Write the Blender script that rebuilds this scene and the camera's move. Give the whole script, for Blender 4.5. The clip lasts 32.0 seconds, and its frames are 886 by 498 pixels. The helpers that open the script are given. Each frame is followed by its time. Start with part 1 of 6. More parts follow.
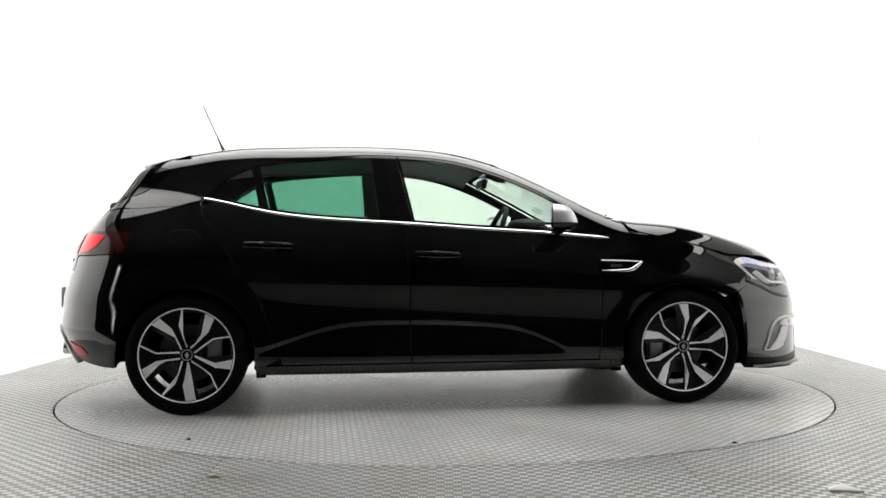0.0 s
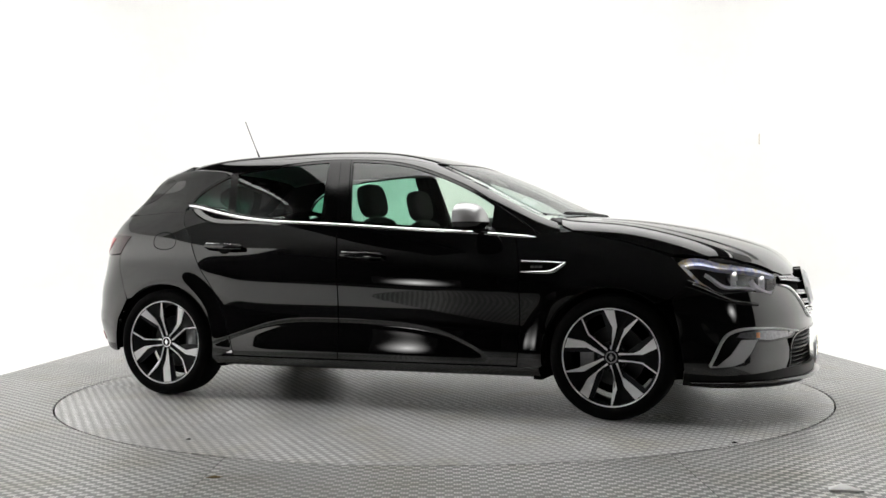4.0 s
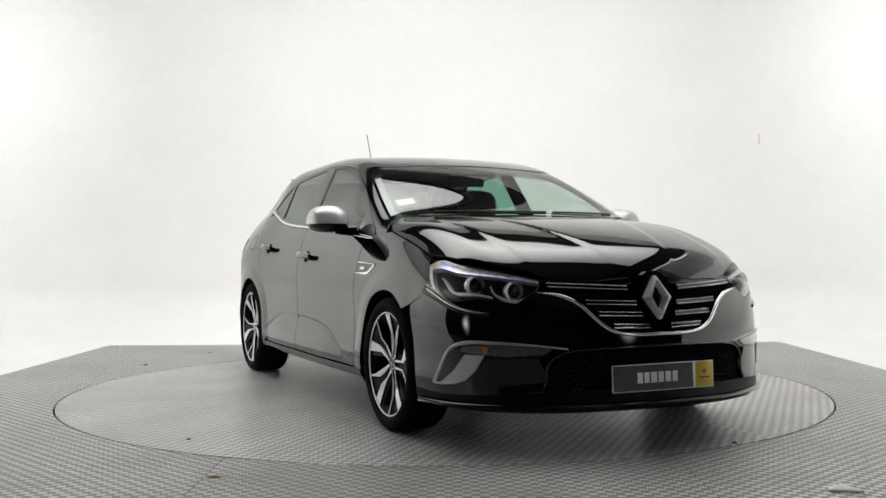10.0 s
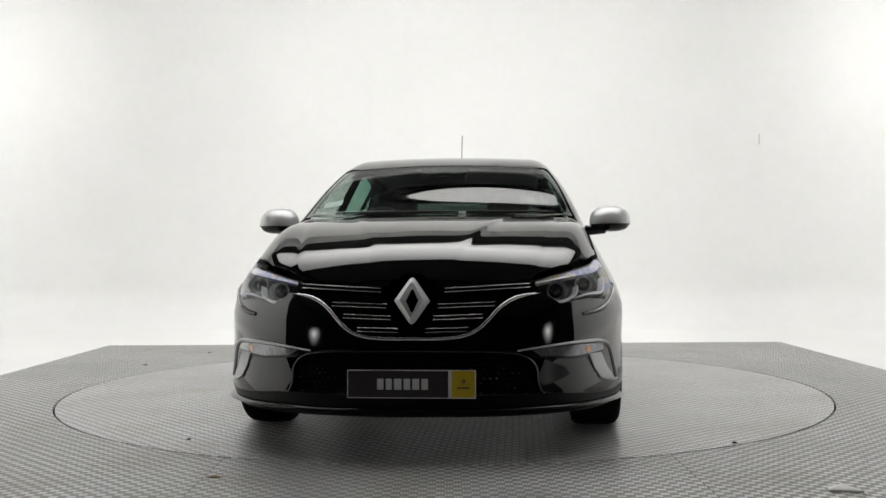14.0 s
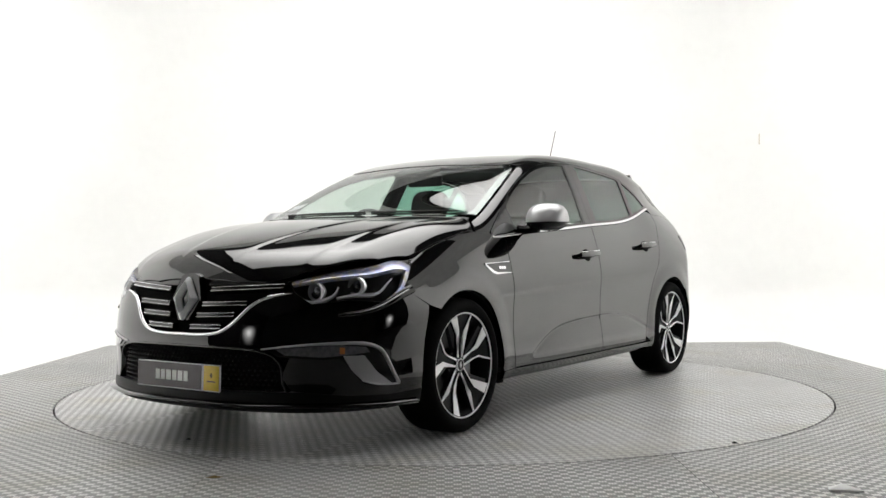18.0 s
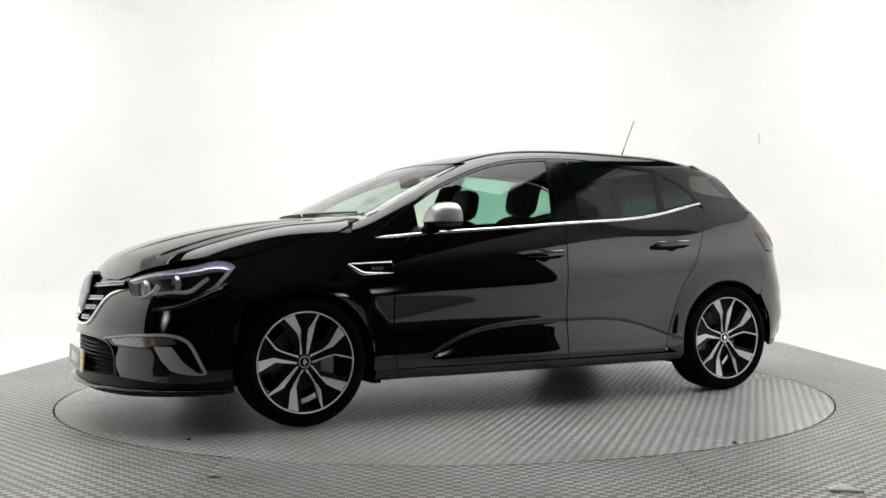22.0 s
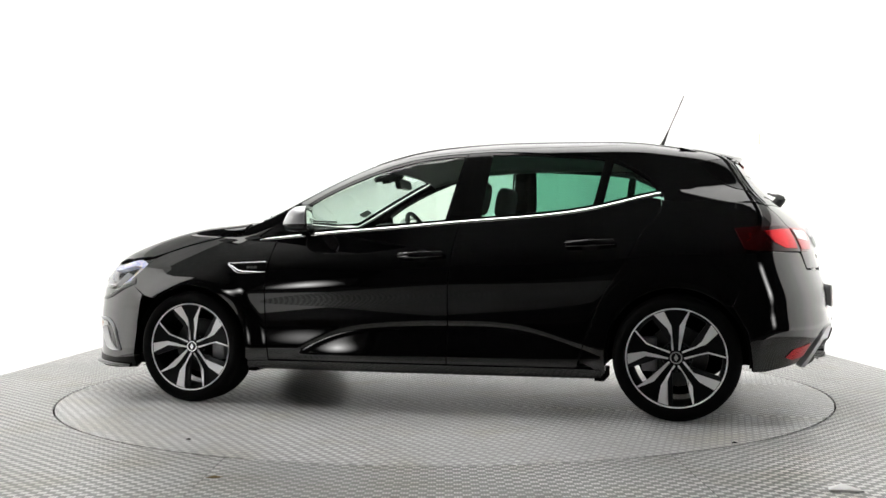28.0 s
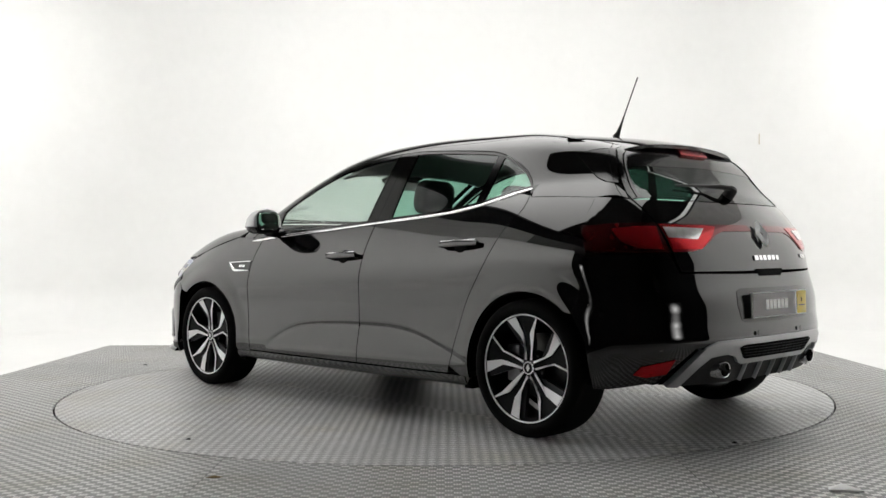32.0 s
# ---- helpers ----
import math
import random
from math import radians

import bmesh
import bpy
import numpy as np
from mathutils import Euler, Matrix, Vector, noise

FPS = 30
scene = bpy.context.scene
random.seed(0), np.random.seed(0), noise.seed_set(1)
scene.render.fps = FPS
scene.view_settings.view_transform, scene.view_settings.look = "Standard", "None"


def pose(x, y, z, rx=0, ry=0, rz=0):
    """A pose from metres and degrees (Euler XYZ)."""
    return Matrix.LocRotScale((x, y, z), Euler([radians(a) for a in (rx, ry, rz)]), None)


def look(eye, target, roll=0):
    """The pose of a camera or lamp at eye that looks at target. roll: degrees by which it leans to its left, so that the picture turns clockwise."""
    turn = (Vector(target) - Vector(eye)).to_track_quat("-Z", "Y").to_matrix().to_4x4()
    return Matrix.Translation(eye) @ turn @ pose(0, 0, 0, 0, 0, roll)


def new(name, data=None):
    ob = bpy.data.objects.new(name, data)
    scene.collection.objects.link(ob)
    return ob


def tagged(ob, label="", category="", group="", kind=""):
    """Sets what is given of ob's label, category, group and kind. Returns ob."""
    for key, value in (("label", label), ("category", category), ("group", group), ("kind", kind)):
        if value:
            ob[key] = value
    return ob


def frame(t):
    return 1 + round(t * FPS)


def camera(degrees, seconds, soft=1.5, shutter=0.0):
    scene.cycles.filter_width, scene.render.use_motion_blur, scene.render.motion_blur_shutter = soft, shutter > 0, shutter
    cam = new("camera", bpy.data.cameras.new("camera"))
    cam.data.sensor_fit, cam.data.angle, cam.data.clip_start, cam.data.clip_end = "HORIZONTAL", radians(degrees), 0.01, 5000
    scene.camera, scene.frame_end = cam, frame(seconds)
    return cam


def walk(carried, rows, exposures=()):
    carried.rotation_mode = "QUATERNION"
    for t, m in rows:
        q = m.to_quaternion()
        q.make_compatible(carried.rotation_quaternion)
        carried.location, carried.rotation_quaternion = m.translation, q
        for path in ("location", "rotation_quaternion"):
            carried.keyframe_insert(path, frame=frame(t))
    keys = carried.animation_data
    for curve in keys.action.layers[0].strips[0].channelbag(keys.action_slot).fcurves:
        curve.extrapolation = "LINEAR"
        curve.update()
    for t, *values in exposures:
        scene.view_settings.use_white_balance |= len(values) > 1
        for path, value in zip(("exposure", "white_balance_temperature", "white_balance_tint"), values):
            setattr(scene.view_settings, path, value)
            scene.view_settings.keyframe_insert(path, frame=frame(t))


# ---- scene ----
# ---- camera: it stands still on a tripod ----
cam = camera(48.29, 32.0)
EYE = pose(0.0, -6.117, 0.834, 90.214, 0, 0.029) @ pose(0, 0, 0, 0, 0, -0.315)
walk(cam, [(0, EYE), (32, EYE)], exposures=[(0, 0.3), (2, 0.3), (3, 0.2), (6, -0.25), (7, -0.25), (9, -0.25), (11, -0.4), (13, -0.4), (17, -0.3), (18, -0.05), (19, -0.05), (21, -0.15), (23, -0.15), (24, 0.0), (25, 0.3), (28, 0.3), (30, 0.05), (31, -0.1), (32, -0.25)])

# ---- light: a large overhead softbox and two strip softboxes, with unseen wash troughs added ----
world = bpy.data.worlds.new("hall")
scene.world = world
world.use_nodes = True
world.node_tree.nodes["Background"].inputs[0].default_value = (0.02, 0.02, 0.021, 1)
world.node_tree.nodes["Background"].inputs[1].default_value = 0.3
TOP_LIGHT, STRIP_LIGHT, WASH_LIGHT, SIDE_LIGHT = 4.8, 9.0, 7.5, 35.0


# ---- materials ----
def material(name, color, rough=0.5, metal=0.0, coat=0.0, grain=0.0, grain_scale=60.0, bump=0.0, stain=0.0, stain_scale=2.0, emit=0.0, spec=0.5, coat_rough=0.02):
    """Principled surface with fine grain, large stains and relief."""
    m = bpy.data.materials.new(name)
    m.use_nodes = True
    nt = m.node_tree
    b = nt.nodes["Principled BSDF"]
    b.inputs["Base Color"].default_value = (*color, 1)
    b.inputs["Roughness"].default_value = rough
    b.inputs["Metallic"].default_value = metal
    b.inputs["Coat Weight"].default_value = coat
    b.inputs["Coat Roughness"].default_value = coat_rough
    b.inputs["Specular IOR Level"].default_value = spec
    if emit:
        b.inputs["Emission Color"].default_value = (*color, 1)
        b.inputs["Emission Strength"].default_value = emit
    if grain or stain or bump:
        tc = nt.nodes.new("ShaderNodeTexCoord")
        n1, n2 = nt.nodes.new("ShaderNodeTexNoise"), nt.nodes.new("ShaderNodeTexNoise")
        n1.inputs["Scale"].default_value, n2.inputs["Scale"].default_value = grain_scale, stain_scale
        n1.inputs["Detail"].default_value, n2.inputs["Detail"].default_value = 5, 6
        for n in (n1, n2):
            nt.links.new(tc.outputs["Object"], n.inputs["Vector"])
        mixed = None
        for n, amount in ((n1, grain), (n2, stain)):
            if not amount:
                continue
            r = nt.nodes.new("ShaderNodeMapRange")
            r.inputs["From Min"].default_value, r.inputs["From Max"].default_value = 0.3, 0.7
            r.inputs["To Min"].default_value, r.inputs["To Max"].default_value = 1 - amount, 1 + amount * 0.6
            nt.links.new(n.outputs["Fac"], r.inputs["Value"])
            mixer = nt.nodes.new("ShaderNodeMix")
            mixer.data_type, mixer.blend_type = "RGBA", "MULTIPLY"
            mixer.inputs["Factor"].default_value = 1
            if mixed:
                nt.links.new(mixed, mixer.inputs["A"])
            else:
                mixer.inputs["A"].default_value = (*color, 1)
            nt.links.new(r.outputs["Result"], mixer.inputs["B"])
            mixed = mixer.outputs["Result"]
        if mixed:
            nt.links.new(mixed, b.inputs["Base Color"])
        rr = nt.nodes.new("ShaderNodeMapRange")
        rr.inputs["To Min"].default_value, rr.inputs["To Max"].default_value = rough * 0.8, min(1, rough * 1.2)
        nt.links.new(n2.outputs["Fac"], rr.inputs["Value"])
        nt.links.new(rr.outputs["Result"], b.inputs["Roughness"])
        if bump:
            bp = nt.nodes.new("ShaderNodeBump")
            bp.inputs["Strength"].default_value, bp.inputs["Distance"].default_value = bump, 0.002
            nt.links.new(n1.outputs["Fac"], bp.inputs["Height"])
            nt.links.new(bp.outputs["Normal"], b.inputs["Normal"])
    return m


def glass_material(name, tint, gloss=0.06):
    """Thin pane: tinted where it lets light through, glossy by Fresnel."""
    m = bpy.data.materials.new(name)
    m.use_nodes = True
    nt = m.node_tree
    nt.nodes.remove(nt.nodes["Principled BSDF"])
    t, g, f, mx = (nt.nodes.new("ShaderNode" + k) for k in ("BsdfTransparent", "BsdfGlossy", "LayerWeight", "MixShader"))
    t.inputs["Color"].default_value = (*tint, 1)
    g.inputs["Roughness"].default_value = 0.01
    f.inputs["Blend"].default_value = 0.5
    pw, ad = nt.nodes.new("ShaderNodeMath"), nt.nodes.new("ShaderNodeMath")
    pw.operation, ad.operation = "POWER", "MULTIPLY_ADD"
    pw.inputs[1].default_value = 5
    ad.inputs[1].default_value, ad.inputs[2].default_value = 0.9, gloss
    nt.links.new(f.outputs["Facing"], pw.inputs[0])
    nt.links.new(pw.outputs[0], ad.inputs[0])
    nt.links.new(ad.outputs[0], mx.inputs[0])
    nt.links.new(t.outputs[0], mx.inputs[1])
    nt.links.new(g.outputs[0], mx.inputs[2])
    nt.links.new(mx.outputs[0], nt.nodes["Material Output"].inputs["Surface"])
    return m


def tread_material(name, color, pitch, rough, turn=0.0, shade_base=0.25, relief=1.0):
    """Five-bar steel tread plate: blocks of raised bars, each block turned against its neighbours."""
    m = material(name, color, rough, 0.2, grain=0.22, grain_scale=45, stain=0.28, stain_scale=1.7, spec=0.6)
    nt = m.node_tree
    b = nt.nodes["Principled BSDF"]

    def node(op, a, c=None, d=None):
        n = nt.nodes.new("ShaderNodeMath")
        n.operation = op
        for i, s in enumerate((a, c, d)):
            if s is None:
                continue
            if isinstance(s, (int, float)):
                n.inputs[i].default_value = s
            else:
                nt.links.new(s, n.inputs[i])
        return n.outputs[0]
    tc, mp, sp = nt.nodes.new("ShaderNodeTexCoord"), nt.nodes.new("ShaderNodeMapping"), nt.nodes.new("ShaderNodeSeparateXYZ")
    mp.inputs["Rotation"].default_value[2] = radians(turn)
    mp.inputs["Scale"].default_value = (1 / pitch, 1 / pitch, 1)
    nt.links.new(tc.outputs["Object"], mp.inputs["Vector"])
    nt.links.new(mp.outputs[0], sp.inputs[0])
    x, y = sp.outputs[0], sp.outputs[1]
    fx, fy = node("FRACT", x), node("FRACT", y)
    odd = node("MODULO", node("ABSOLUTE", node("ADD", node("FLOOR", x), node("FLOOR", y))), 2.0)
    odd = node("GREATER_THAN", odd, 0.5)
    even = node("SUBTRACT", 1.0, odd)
    # along and across the bars of this block
    along = node("ADD", node("MULTIPLY", fx, odd), node("MULTIPLY", fy, even))
    across = node("ADD", node("MULTIPLY", fy, odd), node("MULTIPLY", fx, even))
    bars = node("MAXIMUM", node("SINE", node("MULTIPLY", node("SUBTRACT", across, 0.03), 2 * math.pi * 3.0)), 0.0)
    bars = node("POWER", bars, 0.6)
    ends = node("SUBTRACT", 1.0, node("POWER", node("ABSOLUTE", node("MULTIPLY", node("SUBTRACT", along, 0.5), 2.15)), 5.0))
    height = node("MULTIPLY", bars, node("MAXIMUM", ends, 0.0))
    bp = nt.nodes.new("ShaderNodeBump")
    bp.inputs["Strength"].default_value, bp.inputs["Distance"].default_value = 1.0, 0.0022
    nt.links.new(height, bp.inputs["Height"])
    nt.links.new(bp.outputs["Normal"], b.inputs["Normal"])
    # glints painted on the crowns, more on odd blocks; painted shade between; tawny stains
    col = next(l.from_socket for l in nt.links if l.to_socket == b.inputs["Base Color"])
    broad_noise = nt.nodes.new("ShaderNodeTexNoise")
    broad_noise.inputs["Scale"].default_value, broad_noise.inputs["Detail"].default_value = 0.9, 4
    nt.links.new(tc.outputs["Object"], broad_noise.inputs["Vector"])
    fine = nt.nodes.new("ShaderNodeTexNoise")
    fine.inputs["Scale"].default_value, fine.inputs["Detail"].default_value = 22.0, 5
    nt.links.new(tc.outputs["Object"], fine.inputs["Vector"])
    # relief also sets how strong the painted glint is, in patches
    patchy = node("MULTIPLY", node("MULTIPLY_ADD", fine.outputs["Fac"], 1.8 * relief, 0.10 * relief), node("MULTIPLY_ADD", broad_noise.outputs["Fac"], 2.4, -0.25))
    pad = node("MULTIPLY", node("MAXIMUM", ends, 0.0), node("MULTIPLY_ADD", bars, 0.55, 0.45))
    crown_glint = node("MULTIPLY", node("MULTIPLY", pad, node("MULTIPLY_ADD", odd, 0.85, 0.05)), patchy)
    recess_shade = node("MULTIPLY", node("SUBTRACT", 1.0, node("MULTIPLY", height, odd)), node("MULTIPLY_ADD", broad_noise.outputs["Fac"], 0.5, shade_base))
    for fac, tone in ((recess_shade, [c * 0.16 for c in color]), (crown_glint, [min(0.85, c * 2.3) for c in color])):
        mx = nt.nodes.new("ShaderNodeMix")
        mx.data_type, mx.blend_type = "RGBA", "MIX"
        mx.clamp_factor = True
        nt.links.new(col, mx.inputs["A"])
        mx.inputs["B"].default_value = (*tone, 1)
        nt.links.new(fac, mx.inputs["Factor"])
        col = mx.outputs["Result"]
    blotch = nt.nodes.new("ShaderNodeTexNoise")
    blotch.inputs["Scale"].default_value, blotch.inputs["Detail"].default_value = 2.6, 6
    nt.links.new(tc.outputs["Object"], blotch.inputs["Vector"])
    mx = nt.nodes.new("ShaderNodeMix")
    mx.data_type, mx.blend_type = "RGBA", "MULTIPLY"
    nt.links.new(col, mx.inputs["A"])
    mx.inputs["B"].default_value = (0.88, 0.85, 0.76, 1)
    mx.clamp_factor = True
    nt.links.new(node("MULTIPLY_ADD", blotch.outputs["Fac"], 5.0, -2.5), mx.inputs["Factor"])
    nt.links.new(mx.outputs["Result"], b.inputs["Base Color"])
    return m


PAINT = material("black_paint", (0.0009, 0.0009, 0.001), 0.35, 0.0, coat=1.0, grain=0.12, grain_scale=900, spec=0.0)
PAINT.node_tree.nodes["Principled BSDF"].inputs["Coat IOR"].default_value = 1.70
GLOSS = material("gloss_black", (0.001, 0.001, 0.001), 0.10, grain=0.05, grain_scale=200)
DARK = material("matt_black_plastic", (0.006, 0.006, 0.006), 0.6, grain=0.2, grain_scale=300, bump=0.15)
VOID = material("underbody_black", (0.0012, 0.0012, 0.0012), 1.0, spec=0.1, grain=0.2, grain_scale=50)
RUBBER = material("tyre_rubber", (0.0035, 0.0035, 0.0035), 0.8, spec=0.08, grain=0.15, grain_scale=120, bump=0.1)
CHROME = material("bright_chrome", (0.82, 0.82, 0.83), 0.08, 1.0, grain=0.03, grain_scale=80)
SATIN = material("satin_silver", (0.42, 0.42, 0.43), 0.36, 0.6, grain=0.06, grain_scale=400)
ALLOY = material("machined_alloy", (0.93, 0.93, 0.94), 0.4, 0.12, grain=0.05, grain_scale=300)
ALLOY_GREY = material("grey_alloy_paint", (0.014, 0.014, 0.016), 0.45, 0.1, spec=0.2, grain=0.06, grain_scale=200)
ALLOY_DARK = material("dark_alloy_paint", (0.004, 0.004, 0.0045), 0.5, spec=0.12, grain=0.06, grain_scale=200)
STEEL = material("brake_steel", (0.06, 0.06, 0.06), 0.45, 0.8, grain=0.15, grain_scale=90)
CALIPER = material("grey_caliper", (0.32, 0.32, 0.33), 0.5, 0.6, grain=0.15, grain_scale=70)
RED = material("red_lens", (0.50, 0.008, 0.014), 0.22, 0.75, coat=0.3, spec=0.25, grain=0.25, grain_scale=14)
RED_DEEP = material("deep_red_lens", (0.16, 0.003, 0.006), 0.18, 0.5, coat=0.4, spec=0.25, grain=0.2, grain_scale=20)
RED_DARK = material("dark_red_lens", (0.03, 0.0006, 0.001), 0.15, coat=0.3, spec=0.25, grain=0.2, grain_scale=30)
AMBER = material("amber_lens", (0.5, 0.18, 0.06), 0.15, coat=1.0, grain=0.1, grain_scale=50)
FOG = material("fog_lens", (0.22, 0.22, 0.23), 0.12, 0.5, coat=1.0, grain=0.3, grain_scale=70)
CLEAR = material("clear_lens_white", (0.75, 0.75, 0.76), 0.12, 0.6, coat=1.0, grain=0.12, grain_scale=45)
FABRIC = material("seat_fabric", (0.012, 0.012, 0.013), 0.85, grain=0.3, grain_scale=400, bump=0.3)
TRIM = material("cabin_trim", (0.010, 0.010, 0.011), 0.7, grain=0.2, grain_scale=250, bump=0.2)
LINER = material("headliner_cloth", (0.30, 0.30, 0.30), 0.9, grain=0.1, grain_scale=300)
GLASS_F = glass_material("clear_green_glass", (0.80, 0.90, 0.83), 0.10)
GLASS_R = glass_material("privacy_glass", (0.30, 0.56, 0.45), 0.09)
GLASS_B = glass_material("rear_screen_glass", (0.05, 0.075, 0.067), 0.08)
GLASS_W = glass_material("windscreen_glass", (0.74, 0.84, 0.80), 0.13)
LENS = glass_material("lamp_lens", (0.93, 0.93, 0.95), 0.04)
PLATE = material("plate_aubergine", (0.045, 0.03, 0.036), 0.35, coat=0.3, grain=0.04, grain_scale=60)
YELLOW = material("plate_yellow", (0.72, 0.52, 0.02), 0.35, coat=0.3, grain=0.05, grain_scale=60)
WHITE = material("white_print", (0.8, 0.8, 0.8), 0.4, grain=0.03, grain_scale=60)
LIP = material("lip_black", (0.002, 0.002, 0.002), 0.45, spec=0.15, grain=0.2, grain_scale=200)
RUST = material("rust_streak", (0.50, 0.42, 0.30), 0.8, grain=0.3, grain_scale=40)
WALL = material("white_cove_paint", (0.80, 0.80, 0.79), 0.55, grain=0.015, grain_scale=9, stain=0.035, stain_scale=0.7)
CEILING = material("pale_ceiling", (0.55, 0.55, 0.545), 0.9, grain=0.1, grain_scale=3)
CEILING_DARK = material("dark_ceiling", (0.13, 0.13, 0.13), 0.9, grain=0.1, grain_scale=3)
UNSEEN_DARK = material("unseen_dark", (0.012, 0.012, 0.013), 0.95, grain=0.3, grain_scale=5)
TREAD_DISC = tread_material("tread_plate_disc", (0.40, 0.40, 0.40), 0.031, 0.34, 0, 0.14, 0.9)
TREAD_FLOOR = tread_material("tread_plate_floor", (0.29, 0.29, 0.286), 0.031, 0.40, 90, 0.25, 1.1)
SOFTBOX = material("softbox_cloth", (1.0, 0.99, 0.97), 0.9, emit=TOP_LIGHT)
top_tc, top_map, top_fall = (SOFTBOX.node_tree.nodes.new("ShaderNode" + k) for k in ("TexCoord", "Mapping", "TexGradient"))
top_fall.gradient_type = "SPHERICAL"
top_map.inputs["Scale"].default_value = (0.24, 0.44, 0.1)
top_gain = SOFTBOX.node_tree.nodes.new("ShaderNodeMapRange")
top_gain.interpolation_type = "SMOOTHSTEP"
top_gain.inputs["From Max"].default_value, top_gain.inputs["To Min"].default_value, top_gain.inputs["To Max"].default_value = 0.7, TOP_LIGHT * 0.4, TOP_LIGHT
for link_a, link_b in ((top_tc.outputs["Object"], top_map.inputs[0]), (top_map.outputs[0], top_fall.inputs[0]), (top_fall.outputs["Fac"], top_gain.inputs["Value"]), (top_gain.outputs["Result"], SOFTBOX.node_tree.nodes["Principled BSDF"].inputs["Emission Strength"])):
    SOFTBOX.node_tree.links.new(link_a, link_b)
WASHBOX = material("wash_cloth", (1.0, 0.99, 0.97), 0.9, emit=WASH_LIGHT)
SIDEBOX = material("side_wash_cloth", (1.0, 0.99, 0.97), 0.9, emit=SIDE_LIGHT)
SIDEBOX_LEFT = material("side_wash_cloth_left", (1.0, 0.99, 0.97), 0.9, emit=SIDE_LIGHT * 1.15)
STRIPBOX = material("strip_cloth", (0.02, 0.0198, 0.0194), 0.9, emit=STRIP_LIGHT)
STRIPBOX.node_tree.nodes["Principled BSDF"].inputs["Emission Color"].default_value = (1.0, 0.99, 0.97, 1)
hot_tc, hot_map, hot = (STRIPBOX.node_tree.nodes.new("ShaderNode" + k) for k in ("TexCoord", "Mapping", "TexGradient"))
hot.gradient_type = "SPHERICAL"
hot_map.inputs["Scale"].default_value = (2.3, 1.2, 0.1)
hot_pow, hot_gain = (STRIPBOX.node_tree.nodes.new("ShaderNodeMath") for k in range(2))
hot_pow.operation, hot_gain.operation = "POWER", "MULTIPLY_ADD"
hot_pow.inputs[1].default_value = 1.8
hot_gain.inputs[1].default_value, hot_gain.inputs[2].default_value = STRIP_LIGHT, 0.0
for link_a, link_b in ((hot_tc.outputs["Object"], hot_map.inputs[0]), (hot_map.outputs[0], hot.inputs[0]), (hot.outputs["Fac"], hot_pow.inputs[0]), (hot_pow.outputs[0], hot_gain.inputs[0]), (hot_gain.outputs[0], STRIPBOX.node_tree.nodes["Principled BSDF"].inputs["Emission Strength"])):
    STRIPBOX.node_tree.links.new(link_a, link_b)
GUIDE = material("light_guide_white", (0.85, 0.86, 0.88), 0.25, coat=0.5, grain=0.05, grain_scale=120)
BADGE = material("badge_silver", (0.75, 0.75, 0.76), 0.3, 0.35, grain=0.04, grain_scale=90)
PAPER = material("white_paper", (0.82, 0.82, 0.81), 0.8, grain=0.05, grain_scale=40)
LEAF = material("dry_leaf", (0.16, 0.11, 0.03), 0.8, grain=0.3, grain_scale=60)


# ---- mesh helpers ----
def empty(name, m=None):
    ob = new(name)
    ob.empty_display_size = 0.2
    if m is not None:
        ob.matrix_basis = m
    return ob


def mesh_object(name, verts, faces, mat, parent=None, label="", smooth=True, normals=None):
    me = bpy.data.meshes.new(name)
    me.from_pydata([tuple(v) for v in verts], [], [tuple(f) for f in faces])
    me.materials.append(mat)
    if smooth:
        me.polygons.foreach_set("use_smooth", [True] * len(me.polygons))
    if normals is not None:
        me.normals_split_custom_set_from_vertices([tuple(n) for n in normals])
    me.update()
    ob = new(name, me)
    if parent:
        ob.parent = parent
    if label:
        tagged(ob, label)
    return ob


def part(name, bm, mat, parent, label="", sharp=35):
    """Link a bmesh as one mesh object under a thing or a part."""
    bmesh.ops.recalc_face_normals(bm, faces=bm.faces)
    me = bpy.data.meshes.new(name)
    for f in bm.faces:
        f.smooth = True
    for e in bm.edges:
        if len(e.link_faces) == 2 and e.calc_face_angle(0) > radians(sharp):
            e.smooth = False
    bm.to_mesh(me)
    bm.free()
    me.materials.append(mat)
    ob = new(name, me)
    if parent:
        ob.parent = parent
    if label:
        tagged(ob, label)
    return ob


def box(bm, size, at=(0, 0, 0), turn=None, bevel=0.0, seg=2):
    """A rounded block added to bm."""
    m = Matrix.Translation(at) @ (turn or Matrix()) @ Matrix.Diagonal((*size, 1))
    r = bmesh.ops.create_cube(bm, size=1, matrix=m)
    if bevel:
        vs = set(r["verts"])
        es = [e for e in bm.edges if e.verts[0] in vs and e.verts[1] in vs]
        bmesh.ops.bevel(bm, geom=es, offset=bevel, segments=seg, profile=0.6, affect="EDGES")
    return bm


def lathe(profile, steps=48, axis="y"):
    """Surface of revolution about y through the origin from (radius, y) pairs."""
    bm = bmesh.new()
    rings = []
    for r, h in profile:
        rings.append([bm.verts.new((r * math.cos(2 * math.pi * i / steps), h, r * math.sin(2 * math.pi * i / steps))) for i in range(steps)])
    for a, b in zip(rings, rings[1:]):
        for i in range(steps):
            bm.faces.new((a[i], a[(i + 1) % steps], b[(i + 1) % steps], b[i]))
    return bm


